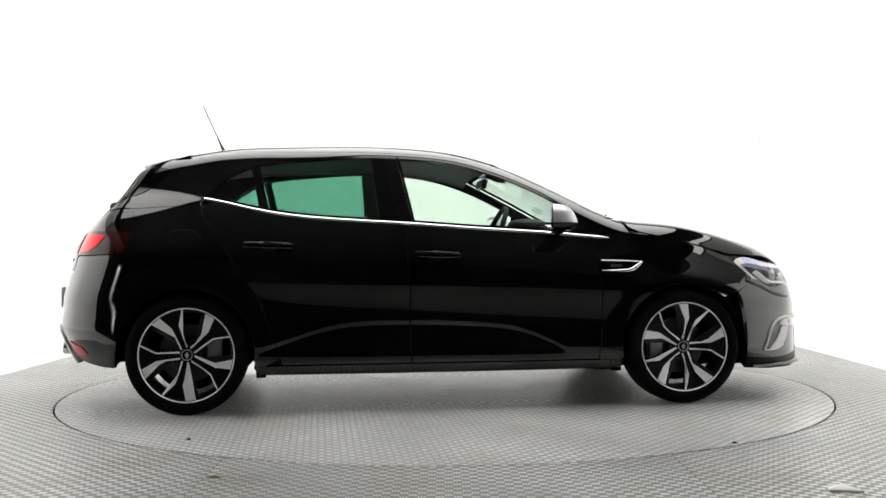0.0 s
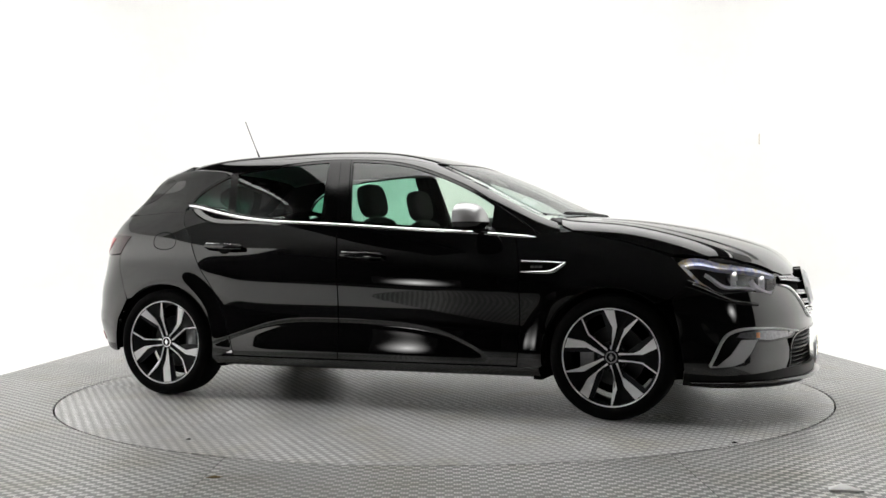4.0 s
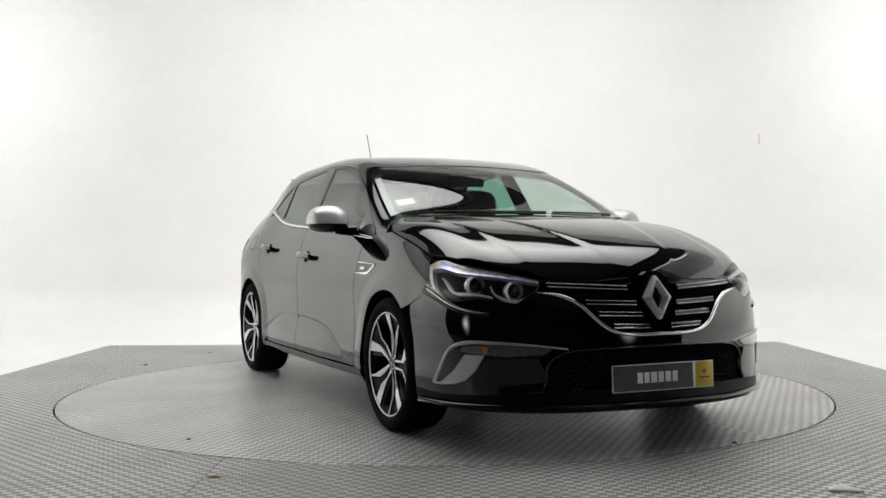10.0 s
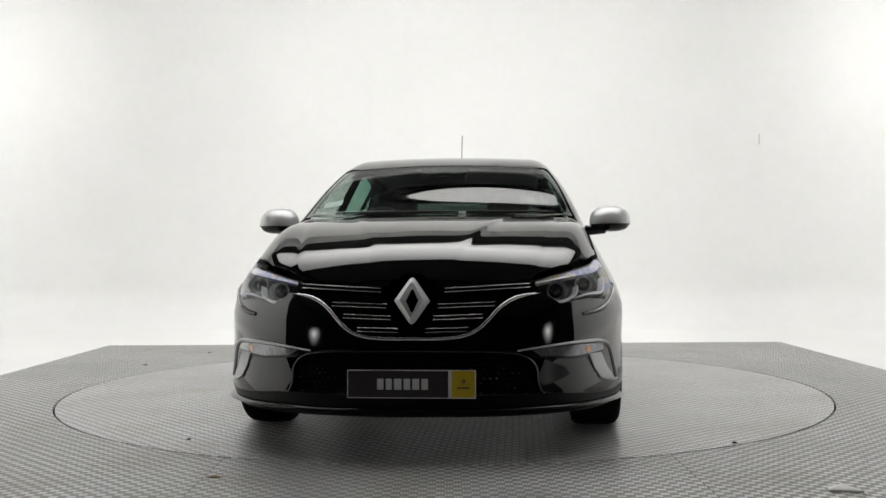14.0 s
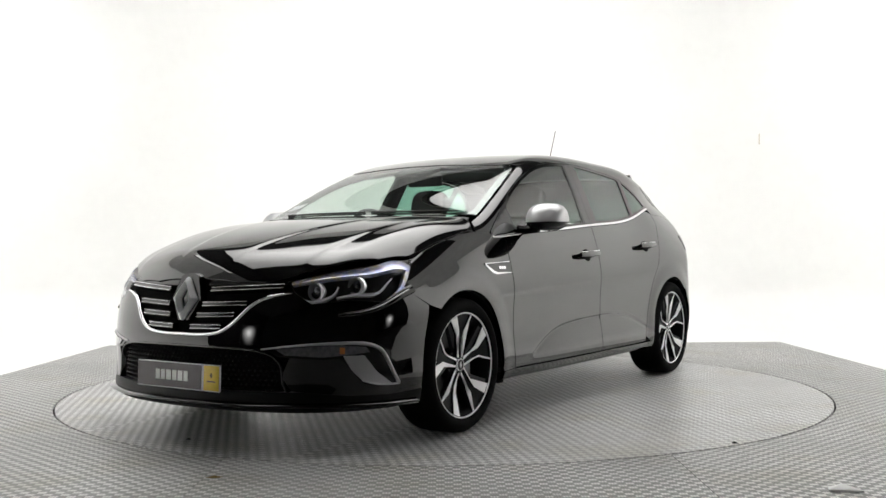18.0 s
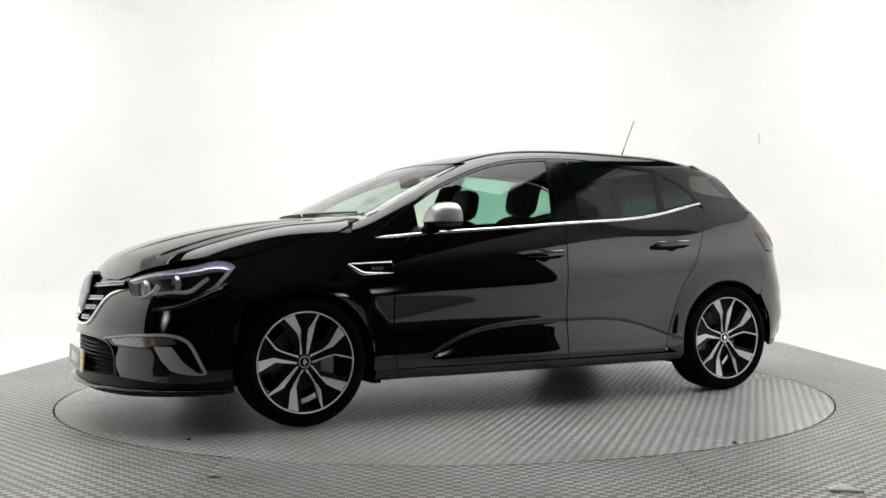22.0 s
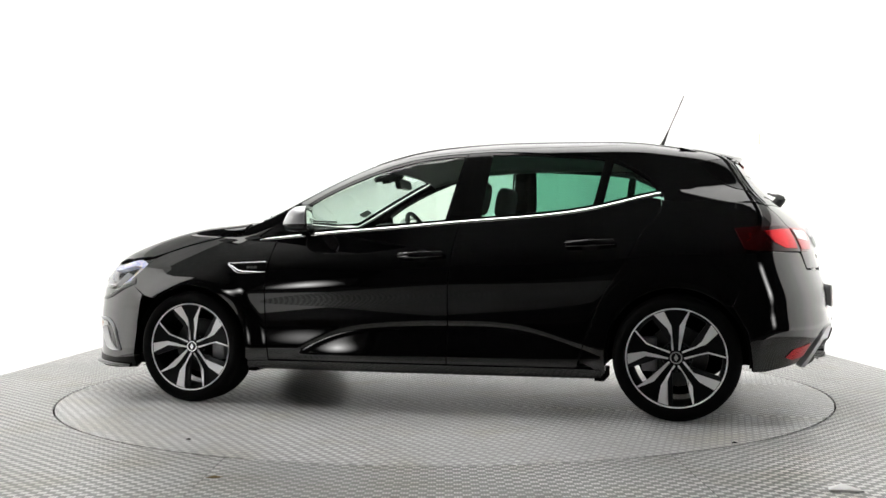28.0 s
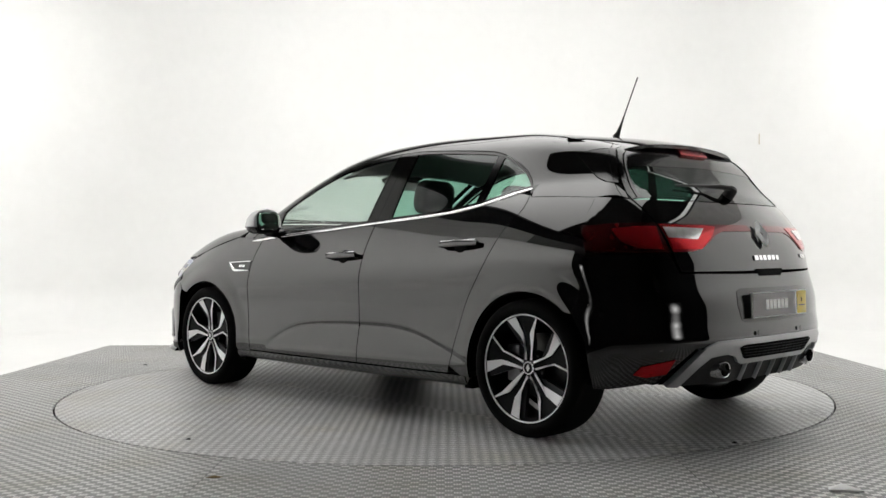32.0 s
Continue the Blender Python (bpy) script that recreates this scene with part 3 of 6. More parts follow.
def build_hall():
    tagged(sheet("ground", (-7.5, 7.5), (-3.9, 6.5), -0.012, WALL, thick=0.1), "white painted studio floor around the steel platform", "floor", kind="structure")
    # unseen dark floor, added so that the lower bodywork mirrors black
    tagged(sheet("ground_dark", (-7.5, 7.5), (-9.5, -3.903), -0.012, UNSEEN_DARK, thick=0.1), "unseen dark floor added in front of the cove", "floor", kind="structure")
    # cove: back and side walls that curve out of the floor
    bm = bmesh.new()
    plan = [(6.2, y) for y in (-3.8, -3.0, -1.8, 0.0, 1.5)]
    for i in range(1, 13):
        a = math.pi / 2 * i / 12
        plan.append((3.2 + 3.0 * math.cos(a), 1.5 + 3.6 * math.sin(a)))
    plan += [(x, 5.1) for x in (2.4, 1.6, 0.8, 0.0)]
    plan += [(-x, y) for x, y in plan[-2::-1]]
    prof = [(0.5 - 0.5 * math.sin(math.pi / 2 * i / 10), 0.5 - 0.5 * math.cos(math.pi / 2 * i / 10)) for i in range(11)] + [(0, 1.6), (0, 2.4), (0, 3.4), (0, 4.6), (-0.1, 4.6), (-0.1, -0.02), (0.5, -0.02)]
    rows = []
    for i, (x, y) in enumerate(plan):
        x0, y0 = plan[max(i - 1, 0)]
        x1, y1 = plan[min(i + 1, len(plan) - 1)]
        d = Vector((x1 - x0, y1 - y0)).normalized()
        n = Vector((-d.y, d.x))
        rows.append([bm.verts.new((x + n.x * a, y + n.y * a, z - 0.012)) for a, z in prof])
    m = len(prof)
    for a, b in zip(rows, rows[1:]):
        for j in range(m):
            bm.faces.new((a[j], a[(j + 1) % m], b[(j + 1) % m], b[j]))
    bm.faces.new(rows[0])
    bm.faces.new(rows[-1][::-1])
    tagged(part("wall_cove", bm, WALL, None), "smooth white studio cove wall curving into the floor", "wall", kind="structure")
    # unseen black walls stand in for the dark hall behind the camera
    bm = bmesh.new()
    box(bm, (15, 0.12, 4.7), (0, -9.3, 2.3))
    for s in (-1, 1):
        box(bm, (0.12, 5.4, 4.7), (s * 6.9, -6.55, 2.3))
        box(bm, (0.8, 0.1, 4.7), (s * 6.55, -3.86, 2.3))
    tagged(part("wall_unseen", bm, UNSEEN_DARK, None), "unseen black wall standing in for the dark hall behind the camera", "wall", kind="structure")
    # unseen ceilings, pale behind and dark in front, toned for the bonnet's reflections
    bm = bmesh.new()
    box(bm, (15, 7.8, 0.1), (0, 2.6, 4.62))
    tagged(part("ceiling", bm, CEILING, None), "unseen pale ceiling added over the cove", "ceiling", kind="structure")
    bm = bmesh.new()
    box(bm, (15, 8.2, 0.1), (0, -5.4, 4.62))
    tagged(part("ceiling_dark", bm, CEILING_DARK, None), "unseen dark ceiling added over the camera side", "ceiling", kind="structure")
    bm = bmesh.new()
    box(bm, (0.0035, 0.016, 0.12), (3.577, 5.058, 2.10))
    tagged(part("wall_streak", bm, RUST, None), "thin rusty streak on the white cove wall", "stain", kind="structure")
    # steel platform: square of tread plate sheets round the turntable
    floor = tagged(empty("floor"), "steel tread plate platform floor round the turntable", "floor", kind="structure")
    edges = [-3.08, -0.9, 0.93, 3.08]
    for i in range(3):
        x0, x1 = edges[i] + 0.0015, edges[i + 1] - 0.0015
        bm = bmesh.new()
        rh = DISC_R + DISC_GAP
        round_xs = [x for x in rh * np.sin(np.linspace(-math.pi / 2, math.pi / 2, 161)) if x0 < x < x1]
        for half, ya, yb in ((1, 0, 2.95), (-1, -5.6, 0)):
            xs = np.unique(np.concatenate([[x0, x1], round_xs]))
            nx = len(xs)
            inner = np.sqrt(np.maximum(rh * rh - xs * xs, 0)) * half
            outer = yb if half > 0 else ya
            a = [bm.verts.new((x, y, 0)) for x, y in zip(xs, inner)]
            b = [bm.verts.new((x, outer, 0)) for x in xs]
            c = [bm.verts.new((x, y, -0.012)) for x, y in zip(xs, inner)]
            d = [bm.verts.new((x, outer, -0.012)) for x in xs]
            for j in range(nx - 1):
                bm.faces.new((a[j], a[j + 1], b[j + 1], b[j]))
                bm.faces.new((a[j], a[j + 1], c[j + 1], c[j]))
                bm.faces.new((b[j], b[j + 1], d[j + 1], d[j]))
            for k in (0, nx - 1):
                bm.faces.new((a[k], b[k], d[k], c[k]))
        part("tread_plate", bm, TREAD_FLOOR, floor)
    bm = lathe([(DISC_R - 0.02, -0.011), (DISC_R + 0.05, -0.011)], 128)
    bmesh.ops.rotate(bm, verts=bm.verts, matrix=Matrix.Rotation(radians(90), 3, "X"))
    part("gap_ring", bm, VOID, floor)


def build_disc():
    """The turntable: a round steel disc of three tread plate sheets."""
    disc = tagged(empty("turntable"), "round steel tread plate turntable disc level with the floor", "turntable")
    cuts = [-DISC_R, -0.62, 0.62, DISC_R]
    for i in range(3):
        a, b = cuts[i] + 0.001 * (i > 0), cuts[i + 1] - 0.001 * (i < 2)
        ys = np.unique(np.concatenate([[a, b], [y for y in DISC_R * np.sin(np.linspace(-math.pi / 2, math.pi / 2, 161)) if a < y < b]]))
        half = np.sqrt(np.maximum(DISC_R ** 2 - ys ** 2, 0))
        bm = bmesh.new()
        left = [bm.verts.new((-h, y, 0)) for h, y in zip(half, ys)]
        right = [bm.verts.new((h, y, 0)) for h, y in zip(half, ys)]
        low_l = [bm.verts.new((-h, y, -0.009)) for h, y in zip(half, ys)]
        low_r = [bm.verts.new((h, y, -0.009)) for h, y in zip(half, ys)]
        for j in range(len(ys) - 1):
            bm.faces.new((left[j], right[j], right[j + 1], left[j + 1]))
            bm.faces.new((left[j], left[j + 1], low_l[j + 1], low_l[j]))
            bm.faces.new((right[j], right[j + 1], low_r[j + 1], low_r[j]))
        bmesh.ops.remove_doubles(bm, verts=bm.verts, dist=1e-5)
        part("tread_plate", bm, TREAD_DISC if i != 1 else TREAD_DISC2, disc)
    return disc


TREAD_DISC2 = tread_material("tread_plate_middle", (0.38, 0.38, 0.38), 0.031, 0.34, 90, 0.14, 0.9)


def softbox(name, size, m, cloth, label, baffle=None):
    sb = tagged(empty(name, m), label, "studio light")
    bm = bmesh.new()
    box(bm, (size[0], size[1], 0.02), (0, 0, -0.005))
    part("diffuser", bm, cloth, sb, "glowing white diffuser cloth")
    bm = bmesh.new()
    for s in (-1, 1):
        box(bm, (0.04, size[1] + 0.08, 0.16), (s * (size[0] / 2 + 0.02), 0, 0.05))
        box(bm, (size[0], 0.04, 0.16), (0, s * (size[1] / 2 + 0.02), 0.05))
    box(bm, (size[0] + 0.08, size[1] + 0.08, 0.02), (0, 0, 0.14))
    part("frame", bm, DARK, sb)
    # added baffle: keeps the trough's glare out of the car paint
    if baffle:
        bm = bmesh.new()
        wide = size[1] + 0.08 if baffle[0] else size[0] + 0.08
        box(bm, (0.02, wide, 0.55) if baffle[0] else (wide, 0.02, 0.55), (baffle[0] * (size[0] / 2 + 0.05), baffle[1] * (size[1] / 2 + 0.05), -0.15))
        part("baffle", bm, DARK, sb, "added black baffle that hides the trough from the car")
    return sb


build_hall()
DISC = build_disc()
softbox("overhead_softbox", (8.0, 3.8), pose(0, 0.25, 4.2), SOFTBOX, "large white overhead softbox under the ceiling")
for sx in (-1, 1):
    softbox("strip_softbox", (0.9, 1.5), look((sx * 4.5, -5.2, 1.05), (0, 0, 0.75)), STRIPBOX, "upright white strip softbox standing beside the cove")
    # side troughs are added, unseen, to brighten the walls that the paint mirrors
    tagged(softbox("unseen_wall_wash", (0.6, 7.0), pose(sx * 3.3, -0.3 if sx > 0 else -0.5, 4.2, 0, sx * -55, 0), SIDEBOX if sx > 0 else SIDEBOX_LEFT, "unseen trough light that washes the cove wall", (-sx, 0)), group="wall wash lights")
tagged(softbox("unseen_wall_wash", (7.0, 0.9), pose(0, 2.75, 4.25, 30, 0, 0), WASHBOX, "unseen trough light that washes the cove wall", (0, -1)), group="wall wash lights")



# ---- the car ----
CAR = tagged(empty("car"), "glossy black five-door hatchback car on the turntable, silver mirror caps", "car")

DOOR_A = curve((0.24, 0.850), (0.45, 0.868), (0.67, 0.867), (0.80, 0.855), (0.93, 0.819))
DOOR_B = curve((0.24, -0.170), (0.45, -0.174), (0.68, -0.178), (0.85, -0.195), (1.0, -0.224), (1.40, -0.292))
DOOR_C = smooth_line([(-1.262, 1.10), (-1.262, 1.05), (-1.20, 0.965), (-1.13, 0.85), (-1.06, 0.73), (-0.985, 0.62), (-0.93, 0.50), (-0.885, 0.38), (-0.85, 0.255)], 30)
DLO = curve((-1.28, 1.10), (-1.23, 1.180), (-1.153, 1.245), (-1.0, 1.318), (-0.85, 1.344), (-0.54, 1.370), (-0.354, 1.378), (-0.205, 1.374), (0.091, 1.345), (0.407, 1.245), (0.606, 1.150), (0.75, 1.06), (0.96, 0.925))
HUBS = ((1.3345, 0.31), (-1.3345, 0.31))
ARCH_R = 0.349


def arch(cx, a0, a1, n=30):
    return [(cx + ARCH_R * math.cos(radians(a)), 0.31 + ARCH_R * math.sin(radians(a))) for a in np.linspace(a0, a1, n)]


def belt_line(x0, x1, n=24, off=0.0):
    return [(x, float(BELT(x)) + off) for x in np.linspace(x0, x1, n)]


def line3(view, pts):
    return onto(view, np.asarray(pts, float))


ROOF_Y = curve((-1.40, 0.565), (-1.2, 0.580), (-0.6, 0.598), (0.0, 0.602), (0.3, 0.600))
PILLAR = smooth_line([(0.30, 0.600), (0.45, 0.637), (0.62, 0.674), (0.80, 0.706), (0.95, 0.730), (1.03, 0.742)], 16)
LAMP3 = [(2.08, 0.480, 0.716), (2.02, 0.58, 0.742), (1.95, 0.66, 0.763), (1.79, 0.75, 0.790), (1.615, 0.79, 0.808), (1.655, 0.815, 0.765), (1.70, 0.84, 0.72), (1.78, 0.86, 0.655), (1.86, 0.82, 0.628), (1.965, 0.715, 0.640), (2.06, 0.595, 0.622), (2.10, 0.53, 0.672)]


def mirror_y(P, s):
    P = np.array(P, float)
    P[:, 1] *= s
    return P


def build_sides(s):
    side, slant = Side(s), Slant(s)
    # front wing
    hood_gap = [(0.815, 0.932), (0.93, 0.931), (1.10, 0.918), (1.25, 0.898), (1.40, 0.872), (1.52, 0.843), (1.625, 0.806)]
    hood_gap[2:-1] = [(x, float(onto(Above(), [(x, y)])[0, 2]) - 0.001) for x, y in ((1.12, 0.775), (1.25, 0.782), (1.40, 0.784), (1.52, 0.786))]
    edge = [(float(DOOR_A(z)), z) for z in np.linspace(0.24, 0.925, 20)]
    wing = edge + hood_gap[1:] + [(1.66, 0.77), (1.70, 0.73), (1.745, 0.69), (1.70, 0.645), (1.62, 0.60)] + arch(1.3345, 46, 188)[1:] + [(0.965, 0.24)]
    panel("front_wing", wing, side, PAINT, CAR, cell=(0.012, 0.012), gap=0.0033)
    # doors
    bottom = 0.252
    door = tagged(empty("front_door"), "black front door with a chrome window strip")
    door.parent = CAR
    a = [(float(DOOR_A(z)), z) for z in np.linspace(bottom, 0.915, 18)]
    b = [(float(DOOR_B(z)), z) for z in np.linspace(bottom, float(BELT(-0.22)) - 0.012, 20)]
    top = belt_line(0.815, -0.222, 24, -0.010)
    panel("door_panel", a + top[1:-1] + b[::-1], side, PAINT, door, cell=(0.02, 0.008), gap=0.0033)
    rdoor = tagged(empty("rear_door"), "black rear door with a chrome window strip")
    rdoor.parent = CAR
    top = belt_line(-0.222, -1.25, 24, -0.010)
    c = [tuple(p) for p in DOOR_C if p[1] < BELT(p[0]) - 0.012 and p[1] > bottom]
    panel("door_panel", b + top[1:-1] + c + [(-0.852, bottom)], side, PAINT, rdoor, cell=(0.02, 0.008), gap=0.0033)
    # sill
    sill = [(0.975, 0.200), (0.975, 0.245)] + [(x, 0.248) for x in np.linspace(0.9, -0.9, 20)] + [(-0.968, 0.245), (-0.968, 0.200)]
    panel("sill", sill, side, PAINT, CAR, cell=(0.02, 0.015), gap=0.001, lift=0.004)
    # windows: glass and black frames, a chrome strip under both
    def window(name, outline, mat, owner, frame=0.013):
        outline = dense(outline, 0.03)
        inner = shrink(outline, frame)
        uv3 = line3(side, outline)
        uv4 = line3(side, inner)
        o, i = slant.flat(uv3), slant.flat(uv4)
        g = panel(name, i, slant, mat, owner, lift=-0.004, depth=0.0, rim=False)
        g.visible_shadow = False
        P0, P1 = uv3, uv4
        N0, N1 = normal(P0), normal(P1)
        n = len(P0)
        V = np.concatenate([P0 - 0.02 * N0, P0 + 0.0005 * N0, P1 + 0.0005 * N1, P1 - 0.008 * N1])
        F = []
        for r in range(3):
            for j in range(n):
                k = (j + 1) % n
                F.append((r * n + j, r * n + k, (r + 1) * n + k, (r + 1) * n + j))
        bm = bmesh.new()
        vs = [bm.verts.new(v) for v in V]
        for f in F:
            bm.faces.new([vs[q] for q in f])
        part("window_frame", bm, GLOSS, owner, "", 40)
    zt = lambda x: float(DLO(x)) - 0.004
    front = belt_line(-0.150, 0.70, 20, 0.004) + [(0.70, zt(0.70))] + [(x, zt(x)) for x in np.linspace(0.66, -0.225, 26)]
    window("window_pane", front, GLASS_F, door)
    rear = belt_line(-0.93, -0.318, 14, 0.004) + [(x, zt(x)) for x in np.linspace(-0.352, -0.985, 20)]
    window("window_pane", rear, GLASS_R, rdoor)
    quarter = belt_line(-1.266, -0.955, 10, 0.004) + [(x, zt(x)) for x in np.linspace(-1.005, -1.262, 14)]
    window("quarter_pane", quarter, GLASS_R, rdoor, 0.012)
    # black pillar covers
    for owner, x0, x1, u0, u1 in ((door, -0.155, -0.225, -0.229, -0.290), (rdoor, -0.2275, -0.292, -0.310, -0.352)):
        o = [(x0, float(BELT(x0)) + 0.006), (u0, zt(u0)), (u1, zt(u1)), (x1, float(BELT(x1)) + 0.006)] if owner is door else [(x0, float(BELT(x0)) + 0.006), (x1, zt(x1)), (u1, zt(u1)), (u0 - 0.006, float(BELT(u0)) + 0.006)]
        panel("pillar_cover", slant.flat(line3(side, dense(o, 0.05))), slant, GLOSS, owner, lift=0.001)
    o = [(-0.957, float(BELT(-0.957)) + 0.006), (-0.928, float(BELT(-0.928)) + 0.006), (-0.982, zt(-0.982)), (-1.008, zt(-1.008))]
    panel("pillar_cover", slant.flat(line3(side, dense(o, 0.05))), slant, GLOSS, rdoor, lift=0.001)
    o = [(0.70, float(BELT(0.70)) + 0.006), (0.70, zt(0.70)), (0.80, zt(0.80)), (0.925, 0.94), (0.93, 0.925)]
    panel("mirror_corner_cover", slant.flat(line3(side, dense(o, 0.04))), slant, GLOSS, door, lift=0.0005, depth=0.01)
    ribbon("chrome_strip", belt_line(0.935, -0.222, 40, -0.003), side, np.concatenate([[0.004, 0.010], np.full(38, 0.016)]), CHROME, door, "bright chrome window strip")
    ribbon("chrome_strip", belt_line(-0.226, -1.258, 40, -0.003), side, 0.016, CHROME, rdoor, "bright chrome window strip")
    # body side above the windows, from the screen pillar to the tailgate
    xs = np.linspace(-1.33, 0.30, 30)
    roof_edge = line3(Above(), [(x, s * float(ROOF_Y(x))) for x in xs])
    pillar = line3(Above(), [(x, s * y) for x, y in PILLAR])
    tail_edge = line3(side, [(-1.752, 1.067), (-1.727, 1.095), (-1.672, 1.134), (-1.624, 1.145), (-1.575, 1.165), (-1.506, 1.220), (-1.432, 1.287), (-1.388, 1.318)])
    lower = line3(side, [(1.06, 0.935), (0.97, 0.931)])
    dlo = line3(side, [(x, float(DLO(x))) for x in np.linspace(0.955, -1.272, 60)])
    cut = line3(side, [(-1.275, 1.09), (-1.45, 1.085), (-1.62, 1.075)])
    loop = np.concatenate([tail_edge, roof_edge, pillar[1:], lower, dlo, cut])
    ribbon("body_seal", slant.flat(np.concatenate([tail_edge, roof_edge[:2]])), slant, 0.07, VOID, CAR, lift=-0.020, depth=0.006)
    panel("body_side_frame", slant.flat(loop), slant, PAINT, CAR, cell=(0.02, 0.02), gap=0.001)
    # rear quarter
    low = [(-1.275, 1.09), (-1.45, 1.085), (-1.62, 1.075), (-1.62, 1.01), (-1.622, 0.946), (-1.635, 0.944), (-1.645, 0.90), (-1.665, 0.84), (-1.66, 0.75), (-1.63, 0.63), (-1.60, 0.567)]
    low += arch(-1.3345, 136, -12)[1:] + [(-0.965, 0.20), (-0.93, 0.25)] + [tuple(p) for p in DOOR_C[::-1] if p[1] > 0.26]
    panel("rear_quarter", low, side, PAINT, CAR, cell=(0.012, 0.012), gap=0.0016)
    view = Round(-1)
    seam = line3(side, [(-1.6185, 0.946), (-1.6185, 1.01), (-1.6185, 1.076)])
    rest = mirror_y([(-1.69, 0.70, 1.070), (-1.760, 0.678, 1.062), (-1.814, 0.660, 1.014), (-1.862, 0.646, 0.958), (-1.80, 0.74, 0.956), (-1.74, 0.82, 0.953)], s)
    panel("rear_quarter_corner", view.flat(np.concatenate([seam, rest])), view, PAINT, CAR, cell=(0.03, 0.02), gap=0.0006)
    ribbon("body_seal", [(-1.62, 1.10), (-1.62, 1.0), (-1.63, 0.94), (-1.655, 0.85), (-1.655, 0.75), (-1.63, 0.63), (-1.60, 0.57)], side, 0.06, VOID, CAR, lift=-0.020, depth=0.006)
    # door handles
    for owner, x, z in ((door, -0.03, 0.815), (rdoor, -0.92, 0.868)):
        P = line3(side, [(x, z)])[0]
        N = Vector(normal(P[None])[0])
        T = Vector((1, 0, -0.035)).normalized()
        B = N.cross(T) if s > 0 else T.cross(N)
        m = Matrix((T, B if B.z > 0 else -B, N)).transposed().to_4x4()
        m.translation = P
        bm = bmesh.new()
        for i in range(9):
            u = -1 + i / 4
            h = 0.034 - 0.008 * u * u
            w = 0.017 - 0.005 * u * u
            ring = [bm.verts.new(m @ Vector((0.125 * u, w * math.cos(t), h + 0.008 * math.sin(t)))) for t in np.linspace(0, 2 * math.pi, 10, endpoint=False)]
            if i:
                for k in range(10):
                    bm.faces.new((prev[k], prev[(k + 1) % 10], ring[(k + 1) % 10], ring[k]))
            else:
                bm.faces.new(ring)
            prev = ring
        bm.faces.new(prev[::-1])
        for u in (-0.11, 0.11):
            box(bm, (0.026, 0.022, 0.030), (0, 0, 0), m @ Matrix.Translation((u, 0, 0.014)), 0.005)
        part("door_handle", bm, PAINT, owner, "black painted pull handle")
        bm = bmesh.new()
        box(bm, (0.235, 0.004, 0.004), (0, 0, 0), m @ Matrix.Translation((0, 0.015, 0.033)), 0.0015)
        part("handle_chrome", bm, CHROME, owner, "thin chrome line on the handle")
        bm = bmesh.new()
        cup = bmesh.ops.create_uvsphere(bm, u_segments=20, v_segments=10, radius=1, matrix=m @ Matrix.Diagonal((0.048, 0.036, 0.004, 1)))
        part("handle_cup", bm, VOID, owner)


